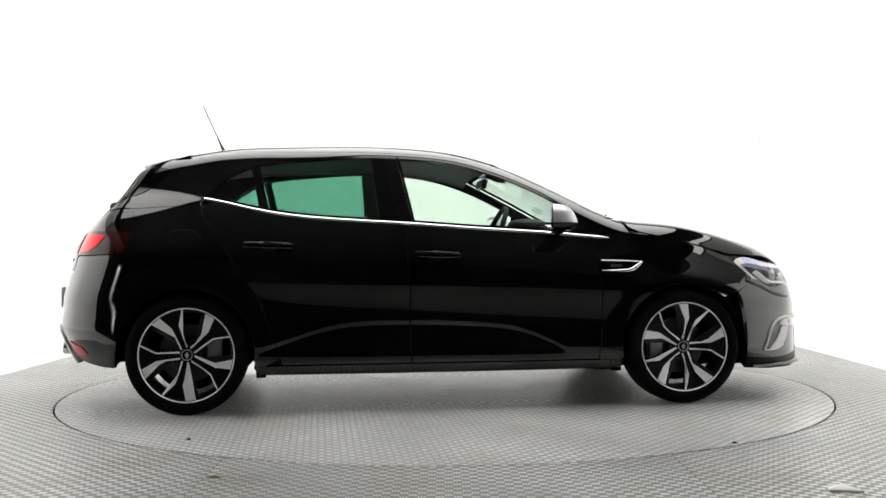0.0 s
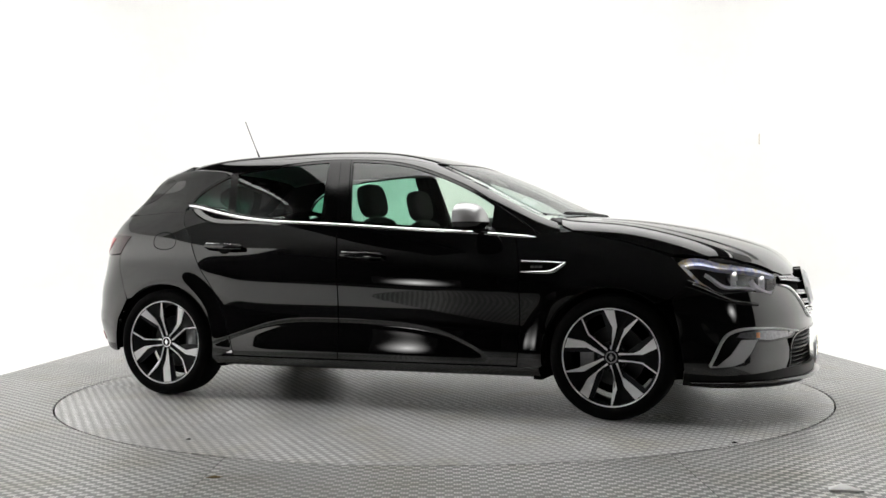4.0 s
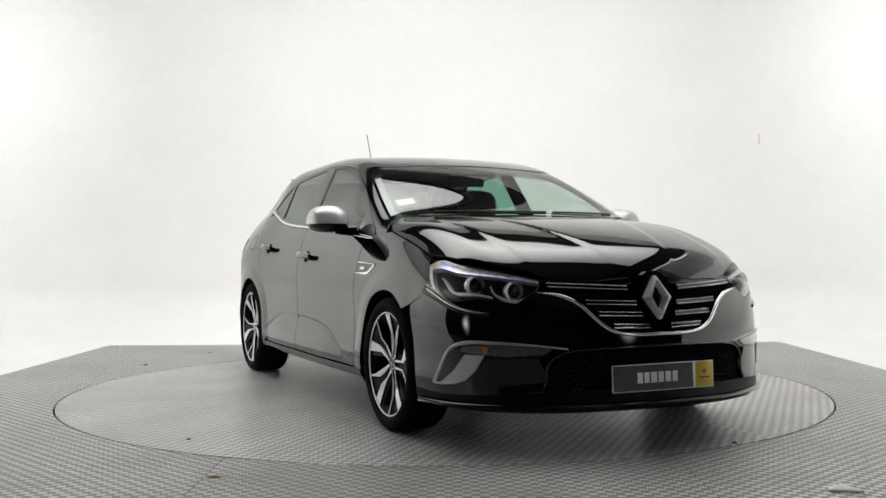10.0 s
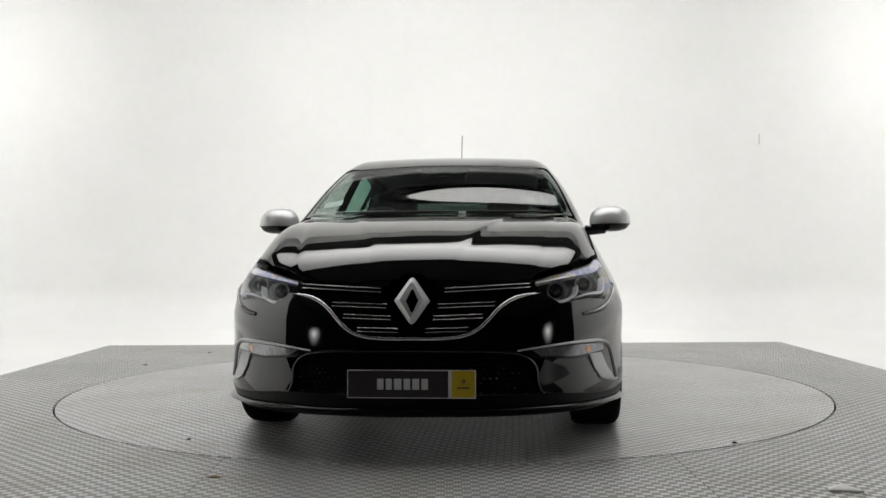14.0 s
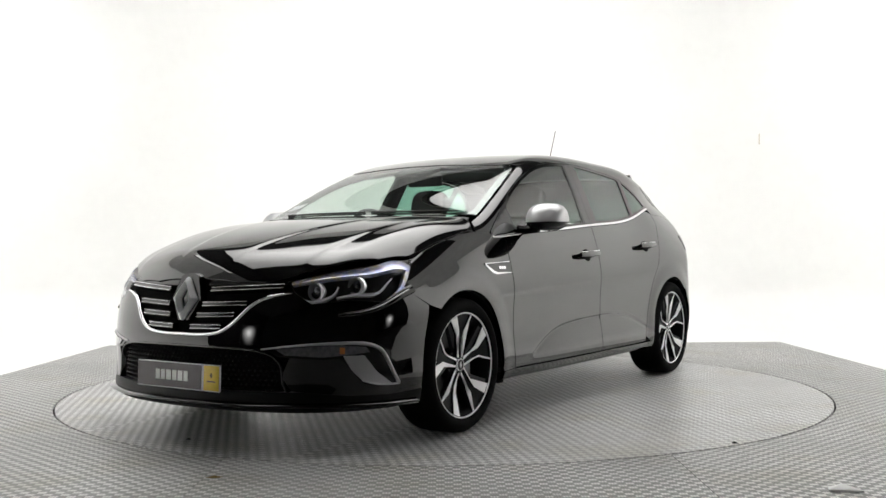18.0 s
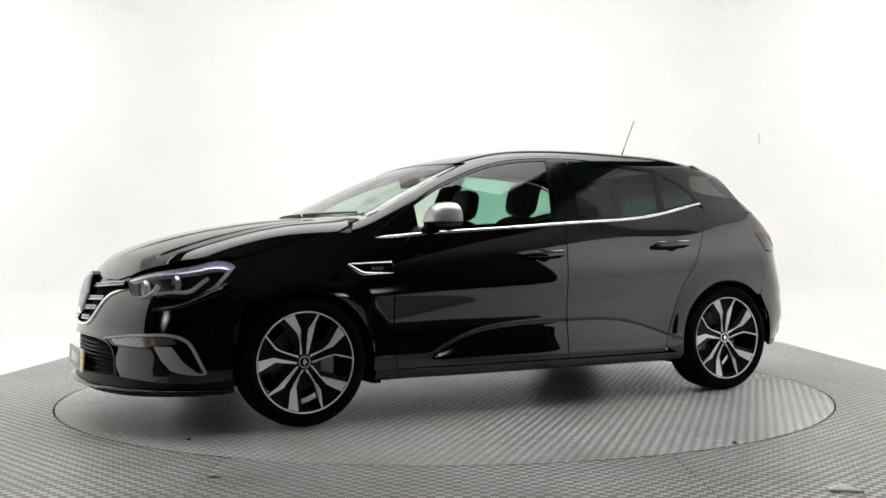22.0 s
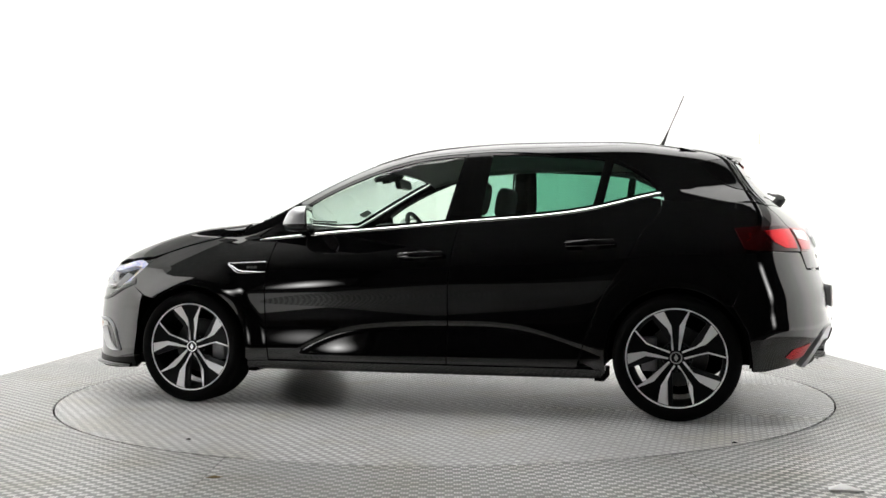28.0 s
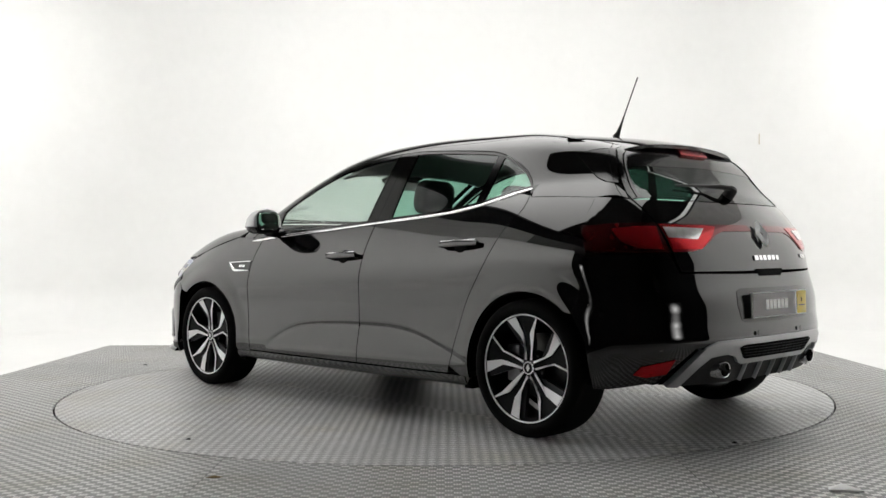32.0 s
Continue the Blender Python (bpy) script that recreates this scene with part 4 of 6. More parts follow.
def build_body():
    for s in (1, -1):
        build_sides(s)
    above = Above()
    xs = np.linspace(-1.33, 0.30, 24)
    roof = [(x, float(ROOF_Y(x))) for x in xs] + [(0.36, 0.50), (0.385, 0.3), (0.395, 0.0), (0.385, -0.3), (0.36, -0.50)] + [(x, -float(ROOF_Y(x))) for x in xs[::-1]] + [(-1.355, -0.3), (-1.36, 0), (-1.355, 0.3)]
    panel("roof", roof, above, PAINT, CAR, cell=(0.04, 0.04), gap=0.0015)
    # bonnet
    half = [(2.165, 0.10), (2.155, 0.25), (2.12, 0.40), (2.075, 0.49), (1.95, 0.645), (1.79, 0.742), (1.632, 0.782), (1.52, 0.786), (1.40, 0.784), (1.25, 0.782), (1.12, 0.775), (1.06, 0.755), (1.04, 0.70), (1.10, 0.52), (1.16, 0.3), (1.18, 0.0)]
    bonnet = half + [(x, -y) for x, y in half[-2::-1]]
    panel("bonnet", bonnet, above, PAINT, CAR, gap=0.002, cell=(0.022, 0.014))
    # windscreen
    half = [(0.39, 0.0), (0.38, 0.3), (0.355, 0.50)] + [(x + 0.01, y - 0.012) for x, y in PILLAR[1:-2]] + [(1.05, 0.55), (1.11, 0.3), (1.13, 0.0)]
    screen = half + [(x, -y) for x, y in half[-2:0:-1]]
    g = panel("windscreen", screen, above, GLASS_W, CAR, "tinted windscreen with dark border", lift=-0.003, depth=0.0, rim=False)
    g.visible_shadow = False
    # black border of the windscreen
    outer = dense(screen, 0.05)
    inner = shrink(outer, 0.035)
    A, B = onto(above, outer), onto(above, inner)
    NA, NB = normal(A), normal(B)
    V = np.concatenate([A - 0.004 * NA, B - 0.004 * NB])
    n = len(A)
    mesh_object("windscreen_border", V - 0.002 * np.concatenate([NA, NB]), [(j, (j + 1) % n, n + (j + 1) % n, n + j) for j in range(n)], GLOSS, CAR)
    # cowl under the screen
    half = [(1.13, 0.0), (1.11, 0.3), (1.05, 0.55), (0.985, 0.70), (1.05, 0.72), (1.12, 0.55), (1.18, 0.3), (1.20, 0.0)]
    cowl = half + [(x, -y) for x, y in half[-2:0:-1]]
    panel("cowl", cowl, above, DARK, CAR, lift=-0.012)
    # tailgate
    rearv = End(-1)
    half = [(0.595, 0.745), (0.618, 0.83), (0.632, 0.90), (0.640, 0.957), (0.654, 1.014), (0.672, 1.060)]
    body_part = half + [(0.60, 1.064), (0.3, 1.060), (0.0, 1.058)]
    tailgate = tagged(empty("tailgate"), "black tailgate with badge, wiper and dark rear window")
    tailgate.parent = CAR
    panel("gate_panel", body_part + [(-y, z) for y, z in body_part[-2::-1]], rearv, PAINT, tailgate, gap=0.002)
    glass = [(0.0, 1.062), (0.3, 1.064), (0.60, 1.068), (0.668, 1.066), (0.664, 1.09), (0.630, 1.15), (0.592, 1.23), (0.53, 1.308), (0.45, 1.335), (0.0, 1.345)]
    g = panel("rear_window", glass + [(-y, z) for y, z in glass[-2:0:-1]], rearv, GLASS_B, tailgate, "dark tinted rear window", lift=-0.002, depth=0, rim=False)
    g.visible_shadow = False
    band = [(0.0, 1.235), (0.45, 1.225), (0.575, 1.215), (0.588, 1.232), (0.53, 1.306), (0.45, 1.333), (0.0, 1.343)]
    panel("window_border", band + [(-y, z) for y, z in band[-2:0:-1]], rearv, GLOSS, tailgate, "black band along the window top", lift=-0.001, depth=0.0, rim=False)
    for s in (1, -1):
        edge = [(0.664, 1.068), (0.664, 1.09), (0.630, 1.15), (0.592, 1.228), (0.55, 1.222), (0.585, 1.15), (0.61, 1.09), (0.60, 1.070)]
        panel("window_border", [(s * y, z) for y, z in edge], rearv, GLOSS, tailgate, "black printed window edge", lift=-0.0012, depth=0.0, rim=False)
        fin = [(-1.435, 0.627, 1.285), (-1.506, 0.644, 1.220), (-1.575, 0.653, 1.165), (-1.624, 0.657, 1.144), (-1.672, 0.640, 1.136), (-1.635, 0.600, 1.225), (-1.583, 0.537, 1.307), (-1.50, 0.59, 1.302)]
        view = Round(-1)
        panel("gloss_fin", view.flat(mirror_y(fin, s)), view, GLOSS, tailgate, "gloss black fin beside the rear window", lift=0.002, depth=0.03, gap=0.0015, cell=(0.02, 0.02))
        ribbon("window_seal", smooth_line([(s * y, z) for y, z in ((0.668, 1.072), (0.652, 1.115), (0.626, 1.162), (0.592, 1.230), (0.545, 1.290), (0.48, 1.325))], 16), rearv, 0.07, VOID, tailgate, lift=-0.008, depth=0.004)
        cheek = [(-1.330, 0.568, 1.366), (-1.388, 0.616, 1.319), (-1.432, 0.628, 1.288), (-1.50, 0.595, 1.304), (-1.583, 0.545, 1.309), (-1.58, 0.48, 1.322), (-1.45, 0.52, 1.36)]
        view = Slant(s)
        panel("spoiler_cheek", view.flat(mirror_y(cheek, s)), view, PAINT, tailgate, "", lift=0.0, depth=0.02, gap=0.0015, cell=(0.02, 0.02))
    # bumpers
    fr, rr = Round(1), Round(-1)
    def rnd(view, pts):
        return [tuple(q) for q in view.flat(np.array(pts, float))]
    top = [(2.24, 0.0, 0.488), (2.23, 0.16, 0.490), (2.21, 0.24, 0.508), (2.19, 0.30, 0.552), (2.17, 0.35, 0.604), (2.15, 0.41, 0.643), (2.12, 0.47, 0.660)] + LAMP3[-1:-6:-1] + [(1.745, 0.87, 0.69), (1.70, 0.88, 0.645), (1.63, 0.89, 0.605)]
    left = rnd(fr, top)
    low = rnd(fr, [(1.665, 0.89, 0.45), (1.69, 0.89, 0.25), (1.75, 0.87, 0.225), (2.02, 0.72, 0.235), (2.13, 0.54, 0.26), (2.15, 0.50, 0.32), (2.13, 0.53, 0.40), (2.17, 0.46, 0.425), (2.22, 0.26, 0.435), (2.24, 0.0, 0.438)])
    loop = left + low
    full = loop + [(-a, z) for a, z in loop[-2:0:-1]]
    bumper = tagged(empty("front_bumper"), "black front bumper with silver lamp surrounds and honeycomb lower grille")
    bumper.parent = CAR
    panel("bumper_skin", full, fr, PAINT, bumper, gap=0.002, cell=(0.035, 0.03))
    top = [(-1.667, 0.88, 0.835), (-1.72, 0.86, 0.832), (-1.85, 0.75, 0.828), (-1.92, 0.64, 0.826), (-1.93, 0.62, 0.80), (-1.955, 0.60, 0.74), (-2.03, 0.3, 0.735), (-2.05, 0.0, 0.733)]
    low = [(-2.03, 0.0, 0.40), (-2.0, 0.38, 0.40), (-1.98, 0.55, 0.42), (-1.90, 0.70, 0.28), (-1.75, 0.84, 0.25), (-1.70, 0.88, 0.25), (-1.668, 0.89, 0.45), (-1.605, 0.90, 0.565), (-1.64, 0.90, 0.65), (-1.66, 0.89, 0.75)]
    loop = rnd(rr, top) + rnd(rr, low)
    k = len(top)
    full = loop[:k] + [(-a, z) for a, z in loop[k - 2::-1]] + [(-a, z) for a, z in loop[:k - 1:-1]] + loop[k + 1:]
    rbumper = tagged(empty("rear_bumper"), "black rear bumper with a silver diffuser and twin exhausts")
    rbumper.parent = CAR
    panel("bumper_skin", full, rr, PAINT, rbumper, gap=0.002, cell=(0.035, 0.03))
    return tailgate, bumper, rbumper


TAILGATE, BUMPER_F, BUMPER_R = build_body()


# ---- wheels ----
def polar(r, deg):
    return (r * math.cos(radians(deg)), r * math.sin(radians(deg)))


def build_wheel(s, x, first=0.0):
    wheel = tagged(empty("wheel"), "two-tone alloy wheel with a low-profile black tyre")
    wheel.parent = CAR
    wheel.location = (x, 0.0, 0.312)
    o = s * 1.0
    R = 0.3125
    prof = [(0.242, 0.69), (0.246, 0.682), (0.27, 0.678), (0.298, 0.684), (0.3095, 0.70), (R, 0.73), (R + 0.0005, 0.79), (R, 0.85), (0.3095, 0.878), (0.299, 0.893), (0.285, 0.902), (0.272, 0.904), (0.258, 0.900), (0.250, 0.895), (0.244, 0.885)]
    bm = lathe([(r, o * h) for r, h in prof], 72)
    part("tyre", bm, RUBBER, wheel, "black rubber tyre")
    rim = part("rim", lathe([(r, o * h) for r, h in [(0.240, 0.69), (0.233, 0.70), (0.222, 0.73), (0.218, 0.80), (0.224, 0.865), (0.234, 0.880), (0.2365, 0.8855), (0.242, 0.890), (0.2465, 0.889), (0.2465, 0.882)]], 72), ALLOY_DARK, wheel, "dark painted rim barrel")
    part("rim_edge", lathe([(r, o * h) for r, h in [(0.2375, 0.8862), (0.242, 0.8908), (0.2452, 0.8903)]], 72), ALLOY, rim, "bright machined rim edge")
    # brake disc and caliper
    part("brake_disc", lathe([(r, o * h) for r, h in [(0.05, 0.775), (0.15, 0.775), (0.152, 0.765), (0.152, 0.755), (0.05, 0.755)]], 40), STEEL, wheel)
    bm = bmesh.new()
    box(bm, (0.075, 0.07, 0.17), (-0.135 if x > 0 else 0.135, o * 0.78, 0.01), None, 0.012)
    part("brake_caliper", bm, CALIPER, wheel)
    part("wheel_back", lathe([(0.001, o * 0.72), (0.20, o * 0.72)], 40), VOID, wheel)
    # spokes: five dark channels with bright edges; each ends in a broad blade on one side
    face = lambda r: o * (0.868 + 0.016 * (r / 0.22) ** 2 - 0.012 * math.exp(-((r - 0.09) / 0.05) ** 2))

    def plate(pts, name, mat, owner, thick, sink=0.0, bevel=0.002):
        bm = bmesh.new()
        a = [bm.verts.new((px_, face(math.hypot(px_, pz_)) - o * sink, pz_)) for px_, pz_ in pts]
        b = [bm.verts.new((px_, face(math.hypot(px_, pz_)) - o * (sink + thick), pz_)) for px_, pz_ in pts]
        n = len(a)
        bm.faces.new(a)
        bm.faces.new(b[::-1])
        for i in range(n):
            bm.faces.new((a[i], b[i], b[(i + 1) % n], a[(i + 1) % n]))
        bmesh.ops.triangulate(bm, faces=[f for f in bm.faces if len(f.verts) > 4])
        return part(name, bm, mat, owner, "", 30)
    RR = 0.2375

    def spoke_frame(c, pts):
        # c turns the spoke as one sees it from outside the car, blades on its leading side
        a = radians(c)
        return [(-s * RR * (p * math.cos(a) - q * math.sin(a)), RR * (p * math.sin(a) + q * math.cos(a))) for p, q in pts]
    channel = [(0.15, -0.06), (0.45, -0.08), (0.65, -0.10), (0.93, -0.29), (0.985, -0.10), (0.985, 0.08), (0.96, 0.21), (0.67, 0.09), (0.45, 0.08), (0.15, 0.06)]
    thin = [(0.15, -0.045), (0.45, -0.066), (0.66, -0.084), (0.955, -0.272), (0.945, -0.306), (0.648, -0.115), (0.45, -0.095), (0.27, -0.076), (0.20, -0.092), (0.15, -0.085)]
    blade = [(0.15, 0.045), (0.45, 0.064), (0.66, 0.076), (0.965, 0.222), (0.895, 0.430), (0.60, 0.160), (0.45, 0.096), (0.27, 0.076), (0.20, 0.092), (0.15, 0.085)]
    web = [(0.30, 0.078), (0.45, 0.094), (0.60, 0.156), (0.892, 0.427), (0.83, 0.49), (0.52, 0.27), (0.36, 0.15)]
    for k in range(5):
        c = first + 72 * k
        plate(spoke_frame(c, channel), "spoke", ALLOY_DARK, rim, 0.030, 0.009)
        plate(spoke_frame(c, thin), "spoke_edge", ALLOY, rim, 0.003)
        plate(spoke_frame(c, blade), "spoke_blade", ALLOY, rim, 0.003)
        plate(spoke_frame(c, thin), "spoke_side", ALLOY_DARK, rim, 0.026, 0.0032)
        plate(spoke_frame(c, blade), "spoke_side", ALLOY_DARK, rim, 0.028, 0.0032)
        plate(spoke_frame(c, web), "spoke_web", ALLOY_GREY, rim, 0.02, 0.012)
        bx, bz = polar(0.062, c + 36)
        bx *= -s
        bm = lathe([(0.0005, 0.846 * o), (0.008, 0.846 * o), (0.010, 0.842 * o), (0.010, 0.81 * o)], 12)
        bmesh.ops.translate(bm, verts=bm.verts, vec=(bx, 0, bz))
        part("wheel_bolt", bm, STEEL, rim)
    part("hub", lathe([(0.0005, o * 0.866), (0.026, o * 0.866), (0.031, o * 0.862), (0.046, o * 0.852), (0.075, o * 0.842), (0.078, o * 0.80)], 32), ALLOY_DARK, rim)
    part("hub_ring", lathe([(0.024, o * 0.8675), (0.030, o * 0.8675), (0.032, o * 0.862)], 32), CHROME, rim)
    bm = prism([(0, 0.019), (0.012, 0), (0, -0.019), (-0.012, 0)], o * 0.866, o * 0.869)
    part("hub_badge", bm, CHROME, rim, "plain silver lozenge on the hub cap")
    return wheel


for sx in (1, -1):
    build_wheel(sx, 1.3345, 72 if sx < 0 else 19)
    build_wheel(sx, -1.3345, 40 if sx < 0 else 19)


# ---- lamps, grille, trim and cabin ----
FR, RR_, FV, RV, AB = Round(1), Round(-1), End(1), End(-1), Above()


def rnd(view, pts, s=1):
    return view.flat(mirror_y(pts, s))


def frame_at(view, uv, lift=0.0, along=(0, 1, 0)):
    """A pose on the form: local z out of it, local x along the given way."""
    P = onto(view, [uv])[0]
    N = Vector(normal(P[None])[0])
    T = Vector(along)
    T = (T - N * T.dot(N)).normalized()
    m = Matrix((T, N.cross(T), N)).transposed().to_4x4()
    m.translation = Vector(P) + lift * N
    return m


def moved(bm, m):
    bmesh.ops.transform(bm, matrix=m, verts=bm.verts)
    return bm


def lozenge(name, m, w, h, deep, mat, parent, label):
    """A hollow faceted lozenge: a raised ring of four sloping bars."""
    bm = bmesh.new()
    rings = []
    for kx, kz, hh in ((1, 1, 0), (1, 1, 0.35), (0.68, 0.76, 1), (0.36, 0.52, 0.3), (0.36, 0.52, 0)):
        pts = [(0, 1), (0.16, 0.93), (1, 0), (0.16, -0.93), (0, -1), (-0.16, -0.93), (-1, 0), (-0.16, 0.93)]
        rings.append([bm.verts.new((w / 2 * x * kx, h / 2 * y * kz, deep * hh)) for x, y in pts])
    for a, b in zip(rings, rings[1:]):
        for i in range(8):
            bm.faces.new((a[i], a[(i + 1) % 8], b[(i + 1) % 8], b[i]))
    return part(name, moved(bm, m), mat, parent, label, 12)


def bars(name, m, widths, height, gap, mat, parent, label, deep=0.0015):
    """A row of plain bars in place of lettering."""
    total = sum(widths) + gap * (len(widths) - 1)
    x = -total / 2
    for w in widths:
        bm = bmesh.new()
        box(bm, (w, height, deep), (x + w / 2, 0, deep / 2))
        part(name, moved(bm, m), mat, parent, label)
        x += w + gap


def build_plate(parent, m):
    plate = tagged(empty("dealer_plate"), "dark dealer plate with a yellow end panel")
    plate.parent = parent
    bm = bmesh.new()
    box(bm, (0.52, 0.114, 0.008), (0, 0, 0), None, 0.003)
    part("backing", moved(bm, m), WHITE, plate, "pale plate edge")
    bm = bmesh.new()
    box(bm, (0.405, 0.106, 0.002), (-0.0535, 0, 0.0048))
    part("dark_field", moved(bm, m), PLATE, plate)
    bm = bmesh.new()
    box(bm, (0.092, 0.106, 0.002), (0.210, 0, 0.0048), None, 0.0008)
    part("yellow_field", moved(bm, m), YELLOW, plate, "yellow end panel")
    bars("letter_bar", m @ Matrix.Translation((-0.035, 0, 0.0058)), [0.026, 0.024, 0.030, 0.026, 0.028, 0.026], 0.044, 0.009, WHITE, plate, "plain white bar")
    bars("small_bar", m @ Matrix.Translation((0.210, -0.014, 0.0058)), [0.05], 0.005, 0.004, PLATE, plate, "thin dark bar")
    lozenge("small_badge", m @ Matrix.Translation((0.210, 0.012, 0.0058)), 0.016, 0.022, 0.002, DARK, plate, "small dark lozenge")


def build_headlamp(s):
    lamp = tagged(empty("headlamp"), "clear headlamp with two projectors and a bright light strip")
    lamp.parent = CAR
    outline = rnd(FR, LAMP3, s)
    panel("housing", outline, FR, HOUSING, lamp, lift=-0.055, depth=0.0, rim=False)
    # side walls of the housing
    P = onto(FR, dense(outline, 0.03))
    N = normal(P)
    n = len(P)
    V = np.concatenate([P - 0.003 * N, P - 0.056 * N])
    mesh_object("housing_wall", V, [(j, (j + 1) % n, n + (j + 1) % n, n + j) for j in range(n)], HOUSING, lamp)
    g = panel("lens", shrink(outline, 0.002), FR, LENS, lamp, "clear polycarbonate lens", lift=0.0, depth=0.0, rim=False)
    g.visible_shadow = False
    # bright strip along the top, running down the outer corner
    strip = smooth_line([(2.07, 0.495, 0.708), (1.95, 0.655, 0.744), (1.80, 0.745, 0.768), (1.69, 0.782, 0.780), (1.665, 0.805, 0.765), (1.695, 0.828, 0.735), (1.755, 0.850, 0.685), (1.83, 0.838, 0.640)], 48)
    ribbon("light_strip", rnd(FR, strip, s), FR, np.concatenate([np.linspace(0.010, 0.044, 30), np.linspace(0.044, 0.016, 18)]), LIGHT_STRIP, lamp, "white light strip with painted prism hues", lift=-0.004, depth=0.03)
    for hook in ([(1.781, 0.804, 0.726), (1.821, 0.803, 0.699), (1.861, 0.796, 0.668), (1.934, 0.747, 0.659), (2.006, 0.681, 0.647)], [(1.983, 0.673, 0.694), (2.005, 0.669, 0.662), (2.030, 0.645, 0.643), (2.073, 0.593, 0.630), (2.087, 0.552, 0.647), (2.095, 0.514, 0.666)]):
        ribbon("light_guide", rnd(FR, smooth_line(hook, 24), s), FR, np.concatenate([np.linspace(0.006, 0.013, 12), np.linspace(0.013, 0.007, 12)]), GUIDE, lamp, "white hooked light guide", lift=-0.004, depth=0.03)
    for (p, r) in (((2.035, 0.60, 0.690), 0.030), ((1.90, 0.725, 0.714), 0.030)):
        m = frame_at(FR, rnd(FR, [p], s)[0], -0.045)
        fwd = Matrix.Translation(m.translation) @ Matrix.Rotation(radians(90), 4, "Y") @ Matrix.Rotation(radians(90), 4, "Z")
        bm = lathe([(r * 1.3, 0.020), (r * 1.22, 0.030), (r * 1.02, 0.022), (r, 0.002)], 28)
        bmesh.ops.rotate(bm, verts=bm.verts, matrix=Matrix.Rotation(radians(90), 3, "X"))
        part("projector_ring", moved(bm, fwd), SATIN, lamp, "silver projector ring")
        bm = bmesh.new()
        bmesh.ops.create_uvsphere(bm, u_segments=24, v_segments=12, radius=r * 0.98, matrix=Matrix.Diagonal((1, 1, 0.85, 1)))
        part("projector_lens", moved(bm, fwd), LENS_SOLID, lamp, "round glass projector lens")
        # bright crescent on the outer side of the projector
        bm = bmesh.new()
        cr = [(r * 1.25 * math.cos(a), r * 1.25 * math.sin(a)) for a in np.linspace(-0.9, 1.1, 9)] + [(r * (1.75 - 0.25 * abs(a)) * math.cos(a), r * 1.45 * math.sin(a)) for a in np.linspace(1.1, -0.9, 9)]
        lo = [bm.verts.new((s * x, y, 0.012)) for x, y in cr]
        hi = [bm.verts.new((s * x, y, 0.028)) for x, y in cr]
        bm.faces.new(hi)
        for i in range(len(cr)):
            bm.faces.new((lo[i], lo[(i + 1) % len(cr)], hi[(i + 1) % len(cr)], hi[i]))
        part("reflector_crescent", moved(bm, fwd), CHROME_SOFT, lamp, "bright reflector crescent")
    # running lamp hook under the lamp, let into the bumper
    hook = smooth_line([(1.70, 0.855, 0.680), (1.80, 0.850, 0.645), (1.879, 0.807, 0.605), (1.943, 0.766, 0.586), (2.016, 0.699, 0.574)], 26)
    ribbon("running_lamp_channel", rnd(FR, hook, s), FR, np.linspace(0.040, 0.016, 26), GLOSS, lamp, "gloss black channel", lift=0.006)
    ribbon("running_lamp", rnd(FR, hook[2:-2] + np.array([0, 0, 0.003]), s), FR, np.linspace(0.010, 0.004, 22), FOG, lamp, "slim running lamp", lift=0.009)


